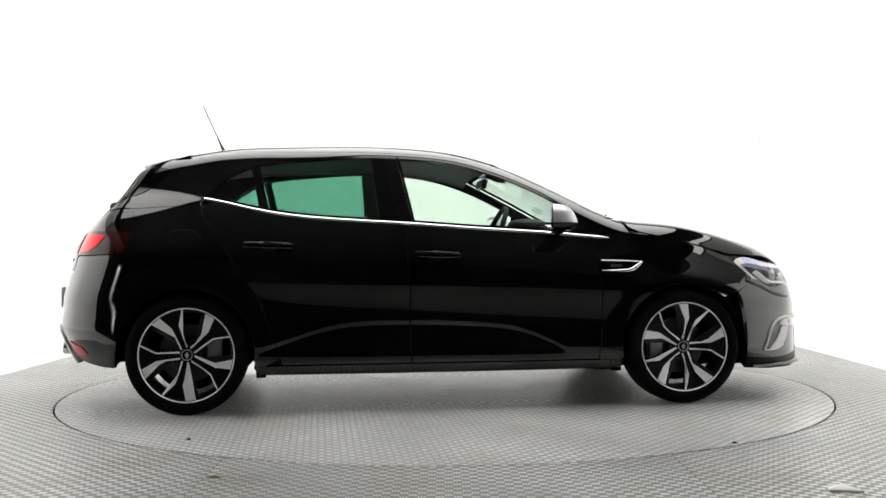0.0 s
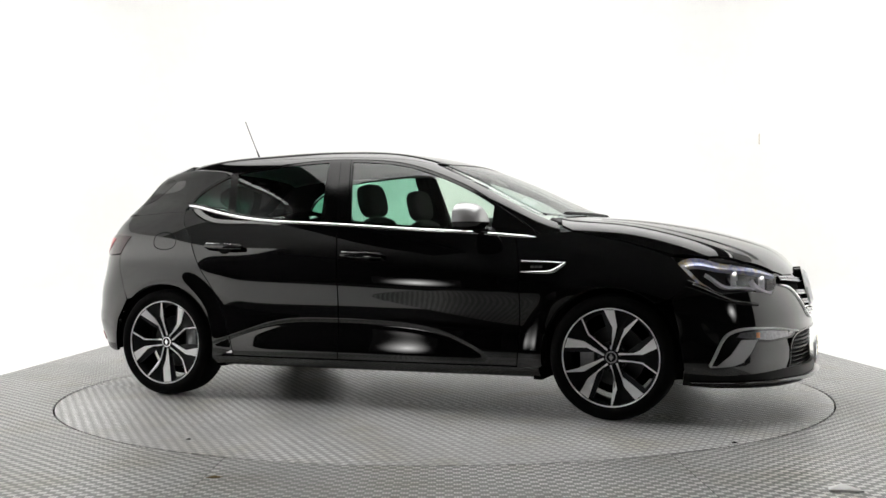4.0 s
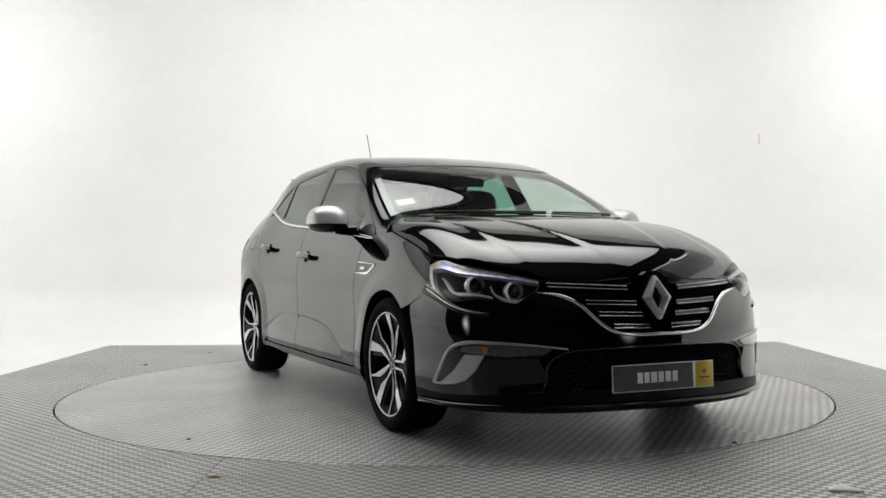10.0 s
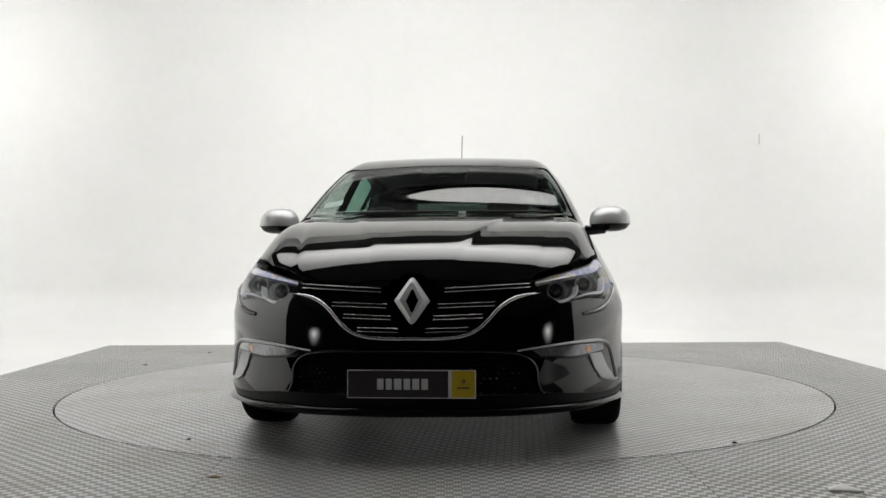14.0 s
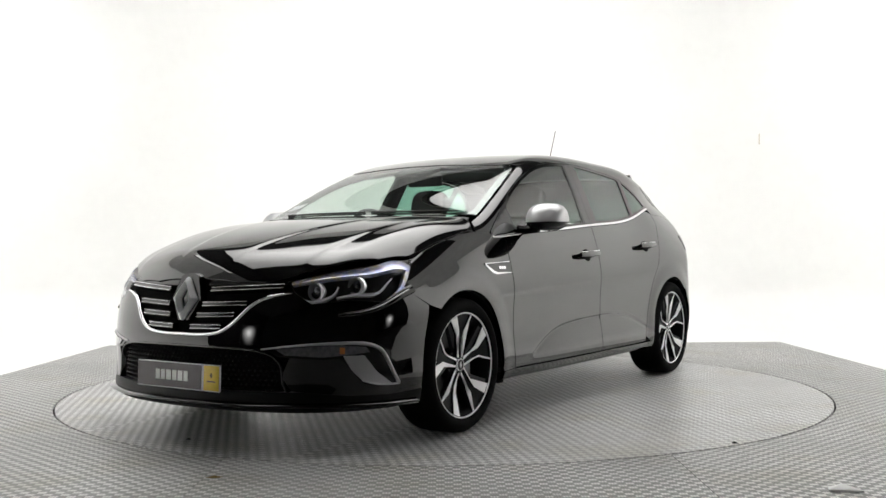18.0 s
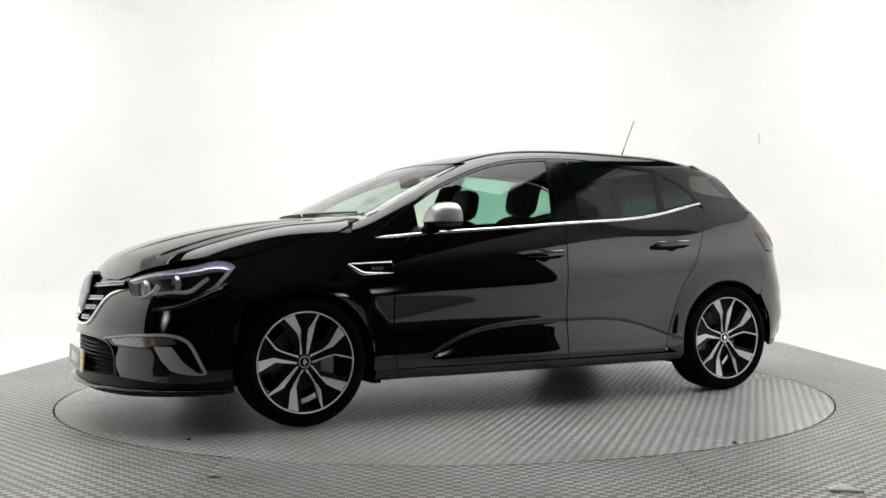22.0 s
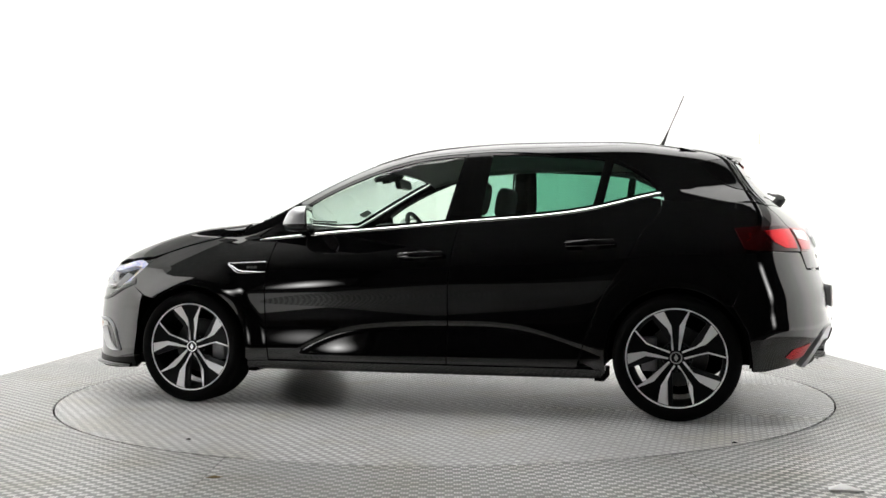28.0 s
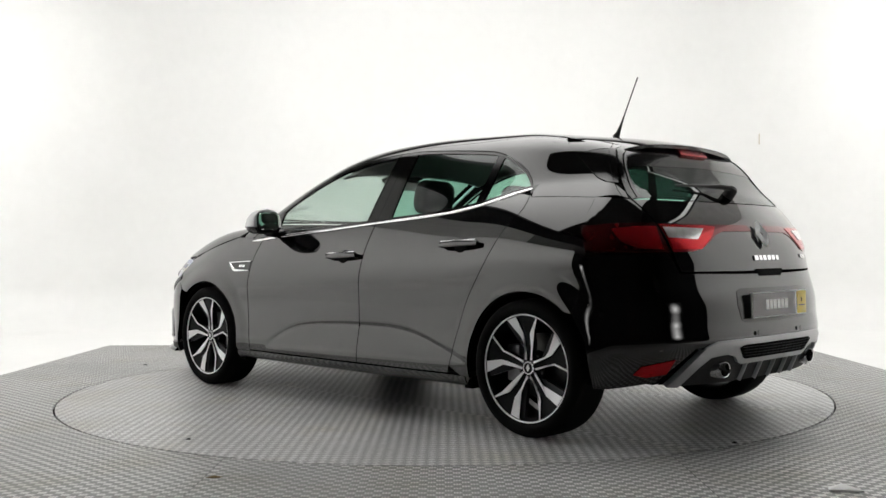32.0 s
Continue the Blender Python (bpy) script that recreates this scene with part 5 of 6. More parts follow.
def build_front():
    # grille between the lamps
    grille = tagged(empty("grille"), "black grille with chrome bars and a large silver badge")
    grille.parent = CAR
    half = [(0.0, 0.725), (0.25, 0.716), (0.42, 0.712), (0.495, 0.706), (0.52, 0.675), (0.47, 0.660), (0.41, 0.640), (0.35, 0.600), (0.30, 0.548), (0.24, 0.504), (0.16, 0.486), (0.0, 0.483)]
    panel("grille_back", half + [(-y, z) for y, z in half[-2:0:-1]], FV, VOID, grille, lift=-0.030, depth=0.0, rim=False)
    for s in (1, -1):
        u = [(0.0, 0.487), (0.16, 0.490), (0.235, 0.506), (0.30, 0.552), (0.35, 0.604), (0.405, 0.641), (0.46, 0.657), (0.52, 0.664)]
        line = smooth_line([(s * y, z) for y, z in u], 44)
        ribbon("chrome_frame", line, FV, np.concatenate([np.full(36, 0.016), np.linspace(0.016, 0.004, 8)]), CHROME, grille, "bright chrome lower frame", lift=0.010, depth=0.02)
        for y0, y1, z0, z1 in ((0.13, 0.475, 0.680, 0.697), (0.105, 0.335, 0.617, 0.624), (0.085, 0.285, 0.570, 0.576), (0.055, 0.225, 0.520, 0.524)):
            line = [(s * y, z0 + (z1 - z0) * (y - y0) / (y1 - y0)) for y in np.linspace(y0, y1, 14)]
            ribbon("grille_bar", line, FV, 0.024, GLOSS, grille, "gloss black bar", lift=0.002, depth=0.03)
            for dz in (-0.0075, 0.0075):
                ribbon("bar_chrome", [(y, z + dz) for y, z in line], FV, 0.0045, CHROME, grille, "thin chrome line", lift=0.006, depth=0.004)
        panel("grille_brow", [(s * 0.10, 0.737), (s * 0.25, 0.731), (s * 0.42, 0.728), (s * 0.50, 0.722), (s * 0.505, 0.706), (s * 0.40, 0.703), (s * 0.25, 0.700), (s * 0.10, 0.700)], FV, GLOSS, grille, lift=-0.006, depth=0.02, cell=(0.03, 0.02))
    mb = Matrix.Translation((2.208, 0, 0.640)) @ Matrix.Rotation(radians(90), 4, "Z") @ Matrix.Rotation(radians(77), 4, "X")
    bm = bmesh.new()
    sh = [(-0.088, 0.0), (-0.052, 0.098), (-0.028, 0.112), (0.028, 0.112), (0.052, 0.098), (0.088, 0.0), (0.030, -0.098), (-0.030, -0.098)]
    a = [bm.verts.new((x, y, 0.004)) for x, y in sh]
    b = [bm.verts.new((x * 1.05, y * 1.05, -0.03)) for x, y in sh]
    bm.faces.new(a)
    for i in range(8):
        bm.faces.new((a[i], b[i], b[(i + 1) % 8], a[(i + 1) % 8]))
    part("badge_shield", moved(bm, mb), GLOSS, grille, "gloss black badge shield")
    lozenge("badge", mb @ Matrix.Translation((0, -0.003, 0.005)), 0.146, 0.192, 0.024, BADGE, grille, "large faceted silver lozenge badge")
    # lower grille with dimples
    half = [(0.0, 0.442), (0.26, 0.439), (0.40, 0.430), (0.47, 0.408), (0.51, 0.37), (0.515, 0.31), (0.54, 0.255), (0.0, 0.245)]
    panel("lower_grille", rnd(FR, onto(FV, half + [(-y, z) for y, z in half[-2:0:-1]])), FR, VOID, BUMPER_F, "black honeycomb lower grille", lift=-0.022, depth=0.0, rim=False)
    V, F = [], []
    for r in range(9):
        z = 0.262 + 0.0195 * r
        ys = np.arange(-0.50, 0.501, 0.026) + (0.013 if r % 2 else 0)
        ys = ys[abs(ys) < 0.49 - 0.06 * max(0, (z - 0.38) / 0.06)]
        P = onto(FV, [(y, z) for y in ys])
        N = normal(P)
        for p, q in zip(P, N):
            p = p - 0.022 * q
            k = len(V)
            t = np.cross([0, 0, 1.0], q)
            for du, dv, h in ((-0.011, 0, 0), (0, -0.008, 0), (0.011, 0, 0), (0, 0.008, 0), (0, -0.002, 0.008)):
                V.append(p + du * t + np.array([0, 0, dv]) + h * q)
            F += [(k + i, k + (i + 1) % 4, k + 4) for i in range(4)]
    studs = mesh_object("grille_studs", V, F, STUD, BUMPER_F, "rows of small black grille studs", smooth=False)
    tagged(studs, kind="stuff")
    for s in (1, -1):
        edge = rnd(FR, onto(FV, [(s * y, z) for y, z in smooth_line([(0.0, 0.438), (0.26, 0.435), (0.40, 0.426), (0.47, 0.404), (0.505, 0.36), (0.51, 0.30), (0.53, 0.255)], 30)]))
        ribbon("grille_rim", edge, FR, 0.010, PAINT, BUMPER_F, lift=0.004, depth=0.03)
    # lip
    half = [(2.25, 0.0, 0.256), (2.18, 0.45, 0.256), (2.12, 0.56, 0.256), (2.0, 0.74, 0.240), (1.85, 0.83, 0.236), (1.69, 0.89, 0.250), (1.69, 0.89, 0.19), (1.85, 0.83, 0.178), (2.0, 0.74, 0.174), (2.12, 0.56, 0.17), (2.25, 0.0, 0.17)]
    loop = [tuple(q) for q in rnd(FR, half)]
    full = loop + [(-a_, z) for a_, z in loop[-2:0:-1]]
    panel("lip", full, FR, LIP, BUMPER_F, "gloss black front lip", lift=0.002, depth=0.05, cell=(0.04, 0.02))
    # the splitter blade along the bottom edge
    line = smooth_line([(1.72, 0.88, 0.202), (1.85, 0.83, 0.202), (2.0, 0.74, 0.202), (2.10, 0.60, 0.202), (2.16, 0.48, 0.202), (2.20, 0.38, 0.200), (2.24, 0.2, 0.202), (2.25, 0.0, 0.202), (2.24, -0.2, 0.202), (2.20, -0.38, 0.200), (2.16, -0.48, 0.202), (2.10, -0.60, 0.202), (2.0, -0.74, 0.202), (1.85, -0.83, 0.202), (1.72, -0.88, 0.205)], 60)
    ribbon("splitter", rnd(FR, line), FR, 0.020, GLOSS, BUMPER_F, "thin splitter blade", lift=0.030, depth=0.02)
    for s in (1, -1):
        vent = [(1.80, 0.862, 0.285), (1.86, 0.835, 0.40), (1.90, 0.81, 0.445), (2.0, 0.735, 0.458), (2.10, 0.61, 0.452), (2.18, 0.44, 0.434), (2.16, 0.49, 0.404), (2.07, 0.655, 0.392), (2.02, 0.715, 0.395), (1.95, 0.775, 0.290), (1.86, 0.832, 0.275)]
        panel("vent_recess", rnd(FR, vent, s), FR, GLOSS, BUMPER_F, "gloss black vent recess", lift=0.002, depth=0.004)
        top = smooth_line([(1.808, 0.858, 0.283), (1.845, 0.84, 0.36), (1.885, 0.818, 0.430), (1.93, 0.79, 0.452), (2.02, 0.712, 0.459), (2.10, 0.608, 0.454), (2.187, 0.425, 0.434)], 40)
        ribbon("vent_frame", rnd(FR, top, s), FR, np.concatenate([np.full(14, 0.016), np.linspace(0.016, 0.006, 26)]), SATIN, BUMPER_F, "satin silver vent frame", lift=0.010)
        blade = [(1.945, 0.778, 0.405), (2.012, 0.721, 0.405), (1.985, 0.747, 0.343), (1.957, 0.770, 0.308), (1.915, 0.80, 0.290), (1.84, 0.842, 0.282), (1.90, 0.808, 0.335)]
        panel("vent_blade", rnd(FR, blade, s), FR, SATIN, BUMPER_F, "satin silver vent blade", lift=0.007, depth=0.006, cell=(0.02, 0.02))
        foot = smooth_line([(1.808, 0.858, 0.281), (1.86, 0.833, 0.280), (1.91, 0.805, 0.286), (1.955, 0.772, 0.303)], 14)
        ribbon("vent_frame", rnd(FR, foot, s), FR, 0.008, SATIN, BUMPER_F, "satin silver vent foot", lift=0.010)
        drl = [(1.925, 0.792, 0.420), (1.94, 0.783, 0.441), (2.02, 0.712, 0.450), (2.10, 0.61, 0.446), (2.165, 0.485, 0.434), (2.15, 0.52, 0.412), (2.07, 0.655, 0.402), (2.0, 0.735, 0.410)]
        panel("fog_lamp", rnd(FR, drl, s), FR, FOG, BUMPER_F, "slim clear fog and turn lamp", lift=0.006, depth=0.004, cell=(0.02, 0.02))
        amb = [(2.008, 0.725, 0.416), (2.008, 0.725, 0.440), (2.022, 0.711, 0.441), (2.022, 0.711, 0.415)]
        panel("turn_lamp", rnd(FR, amb, s), FR, AMBER, BUMPER_F, "amber turn lamp", lift=0.0075, depth=0.003, cell=(0.02, 0.02))
    m = Matrix.Translation((2.262, 0, 0.307)) @ Matrix.Rotation(radians(90), 4, "Z") @ Matrix.Rotation(radians(88), 4, "X")
    build_plate(CAR, m)
    for s in (1, -1):
        build_headlamp(s)


HOUSING = material("lamp_housing", (0.02, 0.02, 0.021), 0.3, 0.3, coat=0.3, grain=0.1, grain_scale=50)
CHROME_SOFT = material("soft_chrome", (0.80, 0.80, 0.82), 0.25, 0.6, coat=1.0, grain=0.05, grain_scale=60)
STUD = material("grille_plastic", (0.012, 0.012, 0.012), 0.22, spec=0.6)
LENS_SOLID = material("projector_glass", (0.02, 0.02, 0.025), 0.03, coat=1.0, spec=1.0)
LIGHT_STRIP = material("painted_prism_strip", (0.75, 0.76, 0.80), 0.18, 0.3, coat=0.5)
# prism sheen painted into the base colour: pastel hues spread by noise
hue_tree = LIGHT_STRIP.node_tree
hue_tc, hue_noise, hue_ramp = (hue_tree.nodes.new("ShaderNode" + k) for k in ("TexCoord", "TexNoise", "ValToRGB"))
hue_noise.inputs["Scale"].default_value = 14.0
for at, tone in ((0.32, (0.78, 0.80, 0.84)), (0.455, (0.45, 0.52, 0.86)), (0.48, (0.70, 0.64, 0.85)), (0.54, (0.82, 0.84, 0.86)), (0.60, (0.80, 0.66, 0.35)), (0.66, (0.80, 0.82, 0.85))):
    hue_ramp.color_ramp.elements.new(at).color = (*tone, 1)
hue_tree.links.new(hue_tc.outputs["Object"], hue_noise.inputs["Vector"])
hue_tree.links.new(hue_noise.outputs["Fac"], hue_ramp.inputs["Fac"])
hue_tree.links.new(hue_ramp.outputs["Color"], hue_tree.nodes["Principled BSDF"].inputs["Base Color"])
build_front()


def build_rear():
    for s in (1, -1):
        lamp = tagged(empty("tail_lamp"), "red tail lamp wrapping round the rear corner")
        lamp.parent = CAR
        o = [(-1.635, 0.88, 0.944), (-1.74, 0.83, 0.953), (-1.83, 0.70, 0.957), (-1.864, 0.645, 0.957), (-1.925, 0.623, 0.83), (-1.85, 0.75, 0.831), (-1.72, 0.86, 0.835), (-1.667, 0.885, 0.84), (-1.65, 0.885, 0.90)]
        panel("lamp_body", rnd(RR_, o, s), RR_, RED_DARK, lamp, "dark red outer lens", lift=0.003, depth=0.02, cell=(0.025, 0.02), gap=0.001)
        i = [(-1.755, 0.815, 0.930), (-1.82, 0.72, 0.940), (-1.868, 0.655, 0.940), (-1.905, 0.655, 0.845), (-1.85, 0.75, 0.848), (-1.80, 0.80, 0.875)]
        panel("lamp_insert", rnd(RR_, i, s), RR_, RED, lamp, "red lens insert", lift=0.006, depth=0.004, cell=(0.025, 0.02))
        gate = [(0.634, 0.952), (0.30, 0.951), (0.072, 0.951), (0.060, 0.925), (0.29, 0.922), (0.35, 0.905), (0.46, 0.845), (0.52, 0.832), (0.614, 0.832)]
        panel("gate_lamp", [(s * y, z) for y, z in gate], RV, RED_DEEP, TAILGATE, "red lamp bar on the tailgate", lift=0.003, depth=0.004, cell=(0.03, 0.02))
        red = [(0.628, 0.945), (0.40, 0.945), (0.33, 0.94), (0.37, 0.905), (0.47, 0.842), (0.614, 0.842)]
        panel("gate_lens", [(s * y, z) for y, z in red], RV, RED, TAILGATE, "bright red inner lens", lift=0.006, depth=0.003, cell=(0.025, 0.02))
        clr = [(0.624, 0.936), (0.415, 0.930), (0.475, 0.884), (0.620, 0.893)]
        panel("reverse_lamp", [(s * y, z) for y, z in clr], RV, CLEAR, TAILGATE, "clear reversing lamp", lift=0.009, depth=0.003, cell=(0.025, 0.02))
        refl = [(-1.845, 0.79, 0.318), (-1.875, 0.77, 0.352), (-1.96, 0.652, 0.378), (-1.935, 0.675, 0.318), (-1.88, 0.755, 0.305)]
        panel("reflector", rnd(RR_, refl, s), RR_, RED, BUMPER_R, "red rear reflector", lift=0.004, depth=0.003, cell=(0.02, 0.02))
    # diffuser
    half = [(0.0, 0.452), (0.36, 0.450), (0.47, 0.446), (0.53, 0.425), (0.585, 0.36), (0.655, 0.262), (0.605, 0.258), (0.535, 0.345), (0.49, 0.383), (0.40, 0.392), (0.345, 0.378), (0.31, 0.35), (0.285, 0.342), (0.0, 0.345)]
    panel("diffuser", half + [(-y, z) for y, z in half[-2:0:-1]], RV, SATIN, BUMPER_R, "satin silver diffuser frame", lift=0.010, depth=0.03)
    half = [(0.0, 0.346), (0.285, 0.343), (0.315, 0.35), (0.345, 0.379), (0.40, 0.394), (0.49, 0.385), (0.537, 0.346), (0.608, 0.256), (0.30, 0.255), (0.0, 0.258)]
    panel("diffuser_base", half + [(-y, z) for y, z in half[-2:0:-1]], RV, DARK, BUMPER_R, "dark grey diffuser underside", lift=-0.006, depth=0.02)
    half = [(0.0, 0.428), (0.30, 0.426), (0.335, 0.416), (0.29, 0.372), (0.27, 0.366), (0.0, 0.368)]
    panel("diffuser_vent", half + [(-y, z) for y, z in half[-2:0:-1]], RV, VOID, BUMPER_R, "black slotted diffuser vent", lift=0.0125, depth=0.004)
    for r in range(4):
        line = [(y, 0.380 + 0.0125 * r) for y in np.linspace(-0.285 - 0.01 * r, 0.285 + 0.01 * r, 24)]
        ribbon("vent_slat", line, RV, 0.005, DARK, BUMPER_R, lift=0.0165, depth=0.001)
    for y in np.arange(-0.28, 0.281, 0.04):
        ribbon("vent_slat", [(y, z) for z in np.linspace(0.372, 0.424, 5)], RV, 0.005, DARK, BUMPER_R, lift=0.0168, depth=0.001)
    for s in (1, -1):
        bm = lathe([(0.030, 0.05), (0.0335, 0.052), (0.038, 0.045), (0.038, -0.10), (0.030, -0.10), (0.030, 0.05)], 32)
        m = Matrix.Translation((-2.005, s * 0.405, 0.322)) @ Matrix.Rotation(radians(90), 4, "Z") @ Matrix.Diagonal((1.25, 1, 1, 1))
        part("exhaust_pipe", moved(bm, m), CHROME, BUMPER_R, "oval chrome exhaust tip")
        bm = lathe([(0.001, 0.02), (0.031, 0.02)], 24)
        part("exhaust_bore", moved(bm, m), VOID, BUMPER_R)
        # rear parking sensor
        for yy, zz in ((0.55, 0.385), (0.20, 0.47)):
            bm = lathe([(0.0005, 0.003), (0.010, 0.003), (0.011, 0.0)], 16)
            bmesh.ops.rotate(bm, verts=bm.verts, matrix=Matrix.Rotation(radians(90), 3, "X"))
            part("parking_sensor", moved(bm, frame_at(RV, (s * yy, zz), 0.009)), SATIN if yy > 0.5 else PAINT, BUMPER_R)
    for y in (-0.24, -0.12, 0.0, 0.12, 0.24):
        ribbon("diffuser_fin", [(y, z) for z in np.linspace(0.262, 0.345, 8)], RV, 0.014, SATIN, BUMPER_R, lift=0.012, depth=0.004)
    # plate in its recess
    half = [(0.0, 0.668), (0.285, 0.668), (0.315, 0.655), (0.325, 0.60), (0.30, 0.530), (0.28, 0.522), (0.0, 0.520)]
    panel("plate_recess", half + [(-y, z) for y, z in half[-2:0:-1]], RV, GLOSS, BUMPER_R, "shallow black plate recess", lift=0.0015, depth=0.003)
    m = Matrix.Translation((-2.103, 0, 0.594)) @ Matrix.Rotation(radians(-90), 4, "Z") @ Matrix.Rotation(radians(88), 4, "X")
    build_plate(CAR, m)
    # badge, lettering bars, wiper
    m = frame_at(RV, (0, 0.905), 0.010, (0, -1, 0))
    lozenge("badge", m, 0.098, 0.128, 0.016, BADGE, TAILGATE, "silver lozenge badge")
    bars("letter_bar", frame_at(RV, (0.0, 0.803), 0.001, (0, -1, 0)), [0.034, 0.026, 0.030, 0.032, 0.030, 0.026], 0.022, 0.010, CHROME, TAILGATE, "plain chrome bar", 0.003)
    bars("letter_bar", frame_at(RV, (-0.455, 0.808), 0.001, (0, -1, 0)), [0.020, 0.018, 0.030], 0.018, 0.006, CHROME, TAILGATE, "plain chrome bar", 0.003)
    slot = [(0.13, 0.752), (0.10, 0.722), (-0.10, 0.722), (-0.13, 0.752)]
    panel("handle_slot", slot, RV, VOID, TAILGATE, "dark grip slot under the tailgate", lift=0.003, depth=0.003, cell=(0.03, 0.02))
    m = frame_at(RV, (0.0, 1.095), 0.0, (0, -1, 0))
    bm = lathe([(0.0005, 0.055), (0.018, 0.053), (0.026, 0.04), (0.030, 0.0)], 20)
    bmesh.ops.rotate(bm, verts=bm.verts, matrix=Matrix.Rotation(radians(90), 3, "X"))
    part("wiper_hub", moved(bm, m), DARK, TAILGATE, "black rear wiper hub")
    tip = onto(RV, [(0.36, 1.125)])[0]
    mid = onto(RV, [(0.14, 1.12)])[0]
    nrm = normal(np.array([m.translation]))[0]
    p0 = np.array(m.translation) + 0.045 * nrm
    bm = tube([p0, (p0 + mid + 0.03 * nrm) / 2, mid + 0.022 * nrm, tip + 0.014 * nrm], [0.014, 0.012, 0.008, 0.005], 8)
    part("wiper_arm", bm, DARK, TAILGATE, "black rear wiper arm")
    # spoiler
    bm = bmesh.new()
    top, low = [], []
    ys = np.linspace(-0.585, 0.585, 33)
    for k, x0 in enumerate(np.linspace(0, 1, 8)):
        rt, rl = [], []
        for y in ys:
            q = abs(y) / 0.585
            xr = -1.662 + 0.055 * q ** 2 + 0.03 * q ** 6
            x = -1.345 + (xr + 1.345) * x0
            yy = y * (1 - 0.09 * x0)
            z0 = float(ROOF(-1.345 + SWEEP(-1.345) * y * y) - CROWN(-1.345) * y * y)
            z = z0 - 0.026 * x0 - 0.032 * x0 * x0 - 0.030 * q ** 8 * x0
            rt.append(bm.verts.new((x, yy, z + 0.002)))
            rl.append(bm.verts.new((x + 0.012 * x0, yy * 0.99, z - 0.014 - 0.02 * (1 - x0))))
        top.append(rt)
        low.append(rl)
    for grid, fl in ((top, False), (low, True)):
        for a, b in zip(grid, grid[1:]):
            for i in range(32):
                f = (a[i], a[i + 1], b[i + 1], b[i])
                bm.faces.new(f[::-1] if fl else f)
    for a, b in ((top[-1], low[-1]), (low[0], top[0])):
        for i in range(32):
            bm.faces.new((a[i], a[i + 1], b[i + 1], b[i]))
    for i in (0, 32):
        for k in range(7):
            bm.faces.new((top[k][i], top[k + 1][i], low[k + 1][i], low[k][i]))
    part("roof_spoiler", bm, PAINT, TAILGATE, "black roof spoiler", 50)
    panel("brake_light", [(-0.115, 1.292), (-0.115, 1.318), (0.115, 1.318), (0.115, 1.292)], RV, RED, TAILGATE, "narrow red high-level brake light", lift=0.012, depth=0.012, cell=(0.04, 0.02))
    # aerial
    pts = [(-1.205, 0, 1.430), (-1.222, 0, 1.455), (-1.240, 0, 1.495), (-1.255, 0, 1.530)]
    aerial = part("aerial_base", tube(pts, [0.020, 0.011, 0.006, 0.004], 10), DARK, CAR, "black roof aerial foot")
    part("aerial_rod", tube([(-1.253, 0, 1.525), (-1.343, 0, 1.727)], 0.0032, 6), DARK, aerial, "thin black aerial rod")


build_rear()


def superform(m, size, n=(32, 18), e=0.7, flat_back=None):
    """A rounded pebble shape."""
    bm = bmesh.new()
    sg = lambda v, p: math.copysign(abs(v) ** p, v)
    rows = []
    for i in range(n[1] + 1):
        v = -math.pi / 2 + math.pi * i / n[1]
        row = []
        for j in range(n[0]):
            u = 2 * math.pi * j / n[0]
            p = Vector((sg(math.cos(v), e) * sg(math.cos(u), e) * size[0], sg(math.cos(v), e) * sg(math.sin(u), e) * size[1], sg(math.sin(v), e) * size[2]))
            if flat_back is not None:
                p.x = max(p.x, flat_back)
            row.append(bm.verts.new(m @ p))
        rows.append(row)
    for a, b in zip(rows, rows[1:]):
        for j in range(n[0]):
            bm.faces.new((a[j], a[(j + 1) % n[0]], b[(j + 1) % n[0]], b[j]))
    bmesh.ops.remove_doubles(bm, verts=bm.verts, dist=1e-5)
    return bm


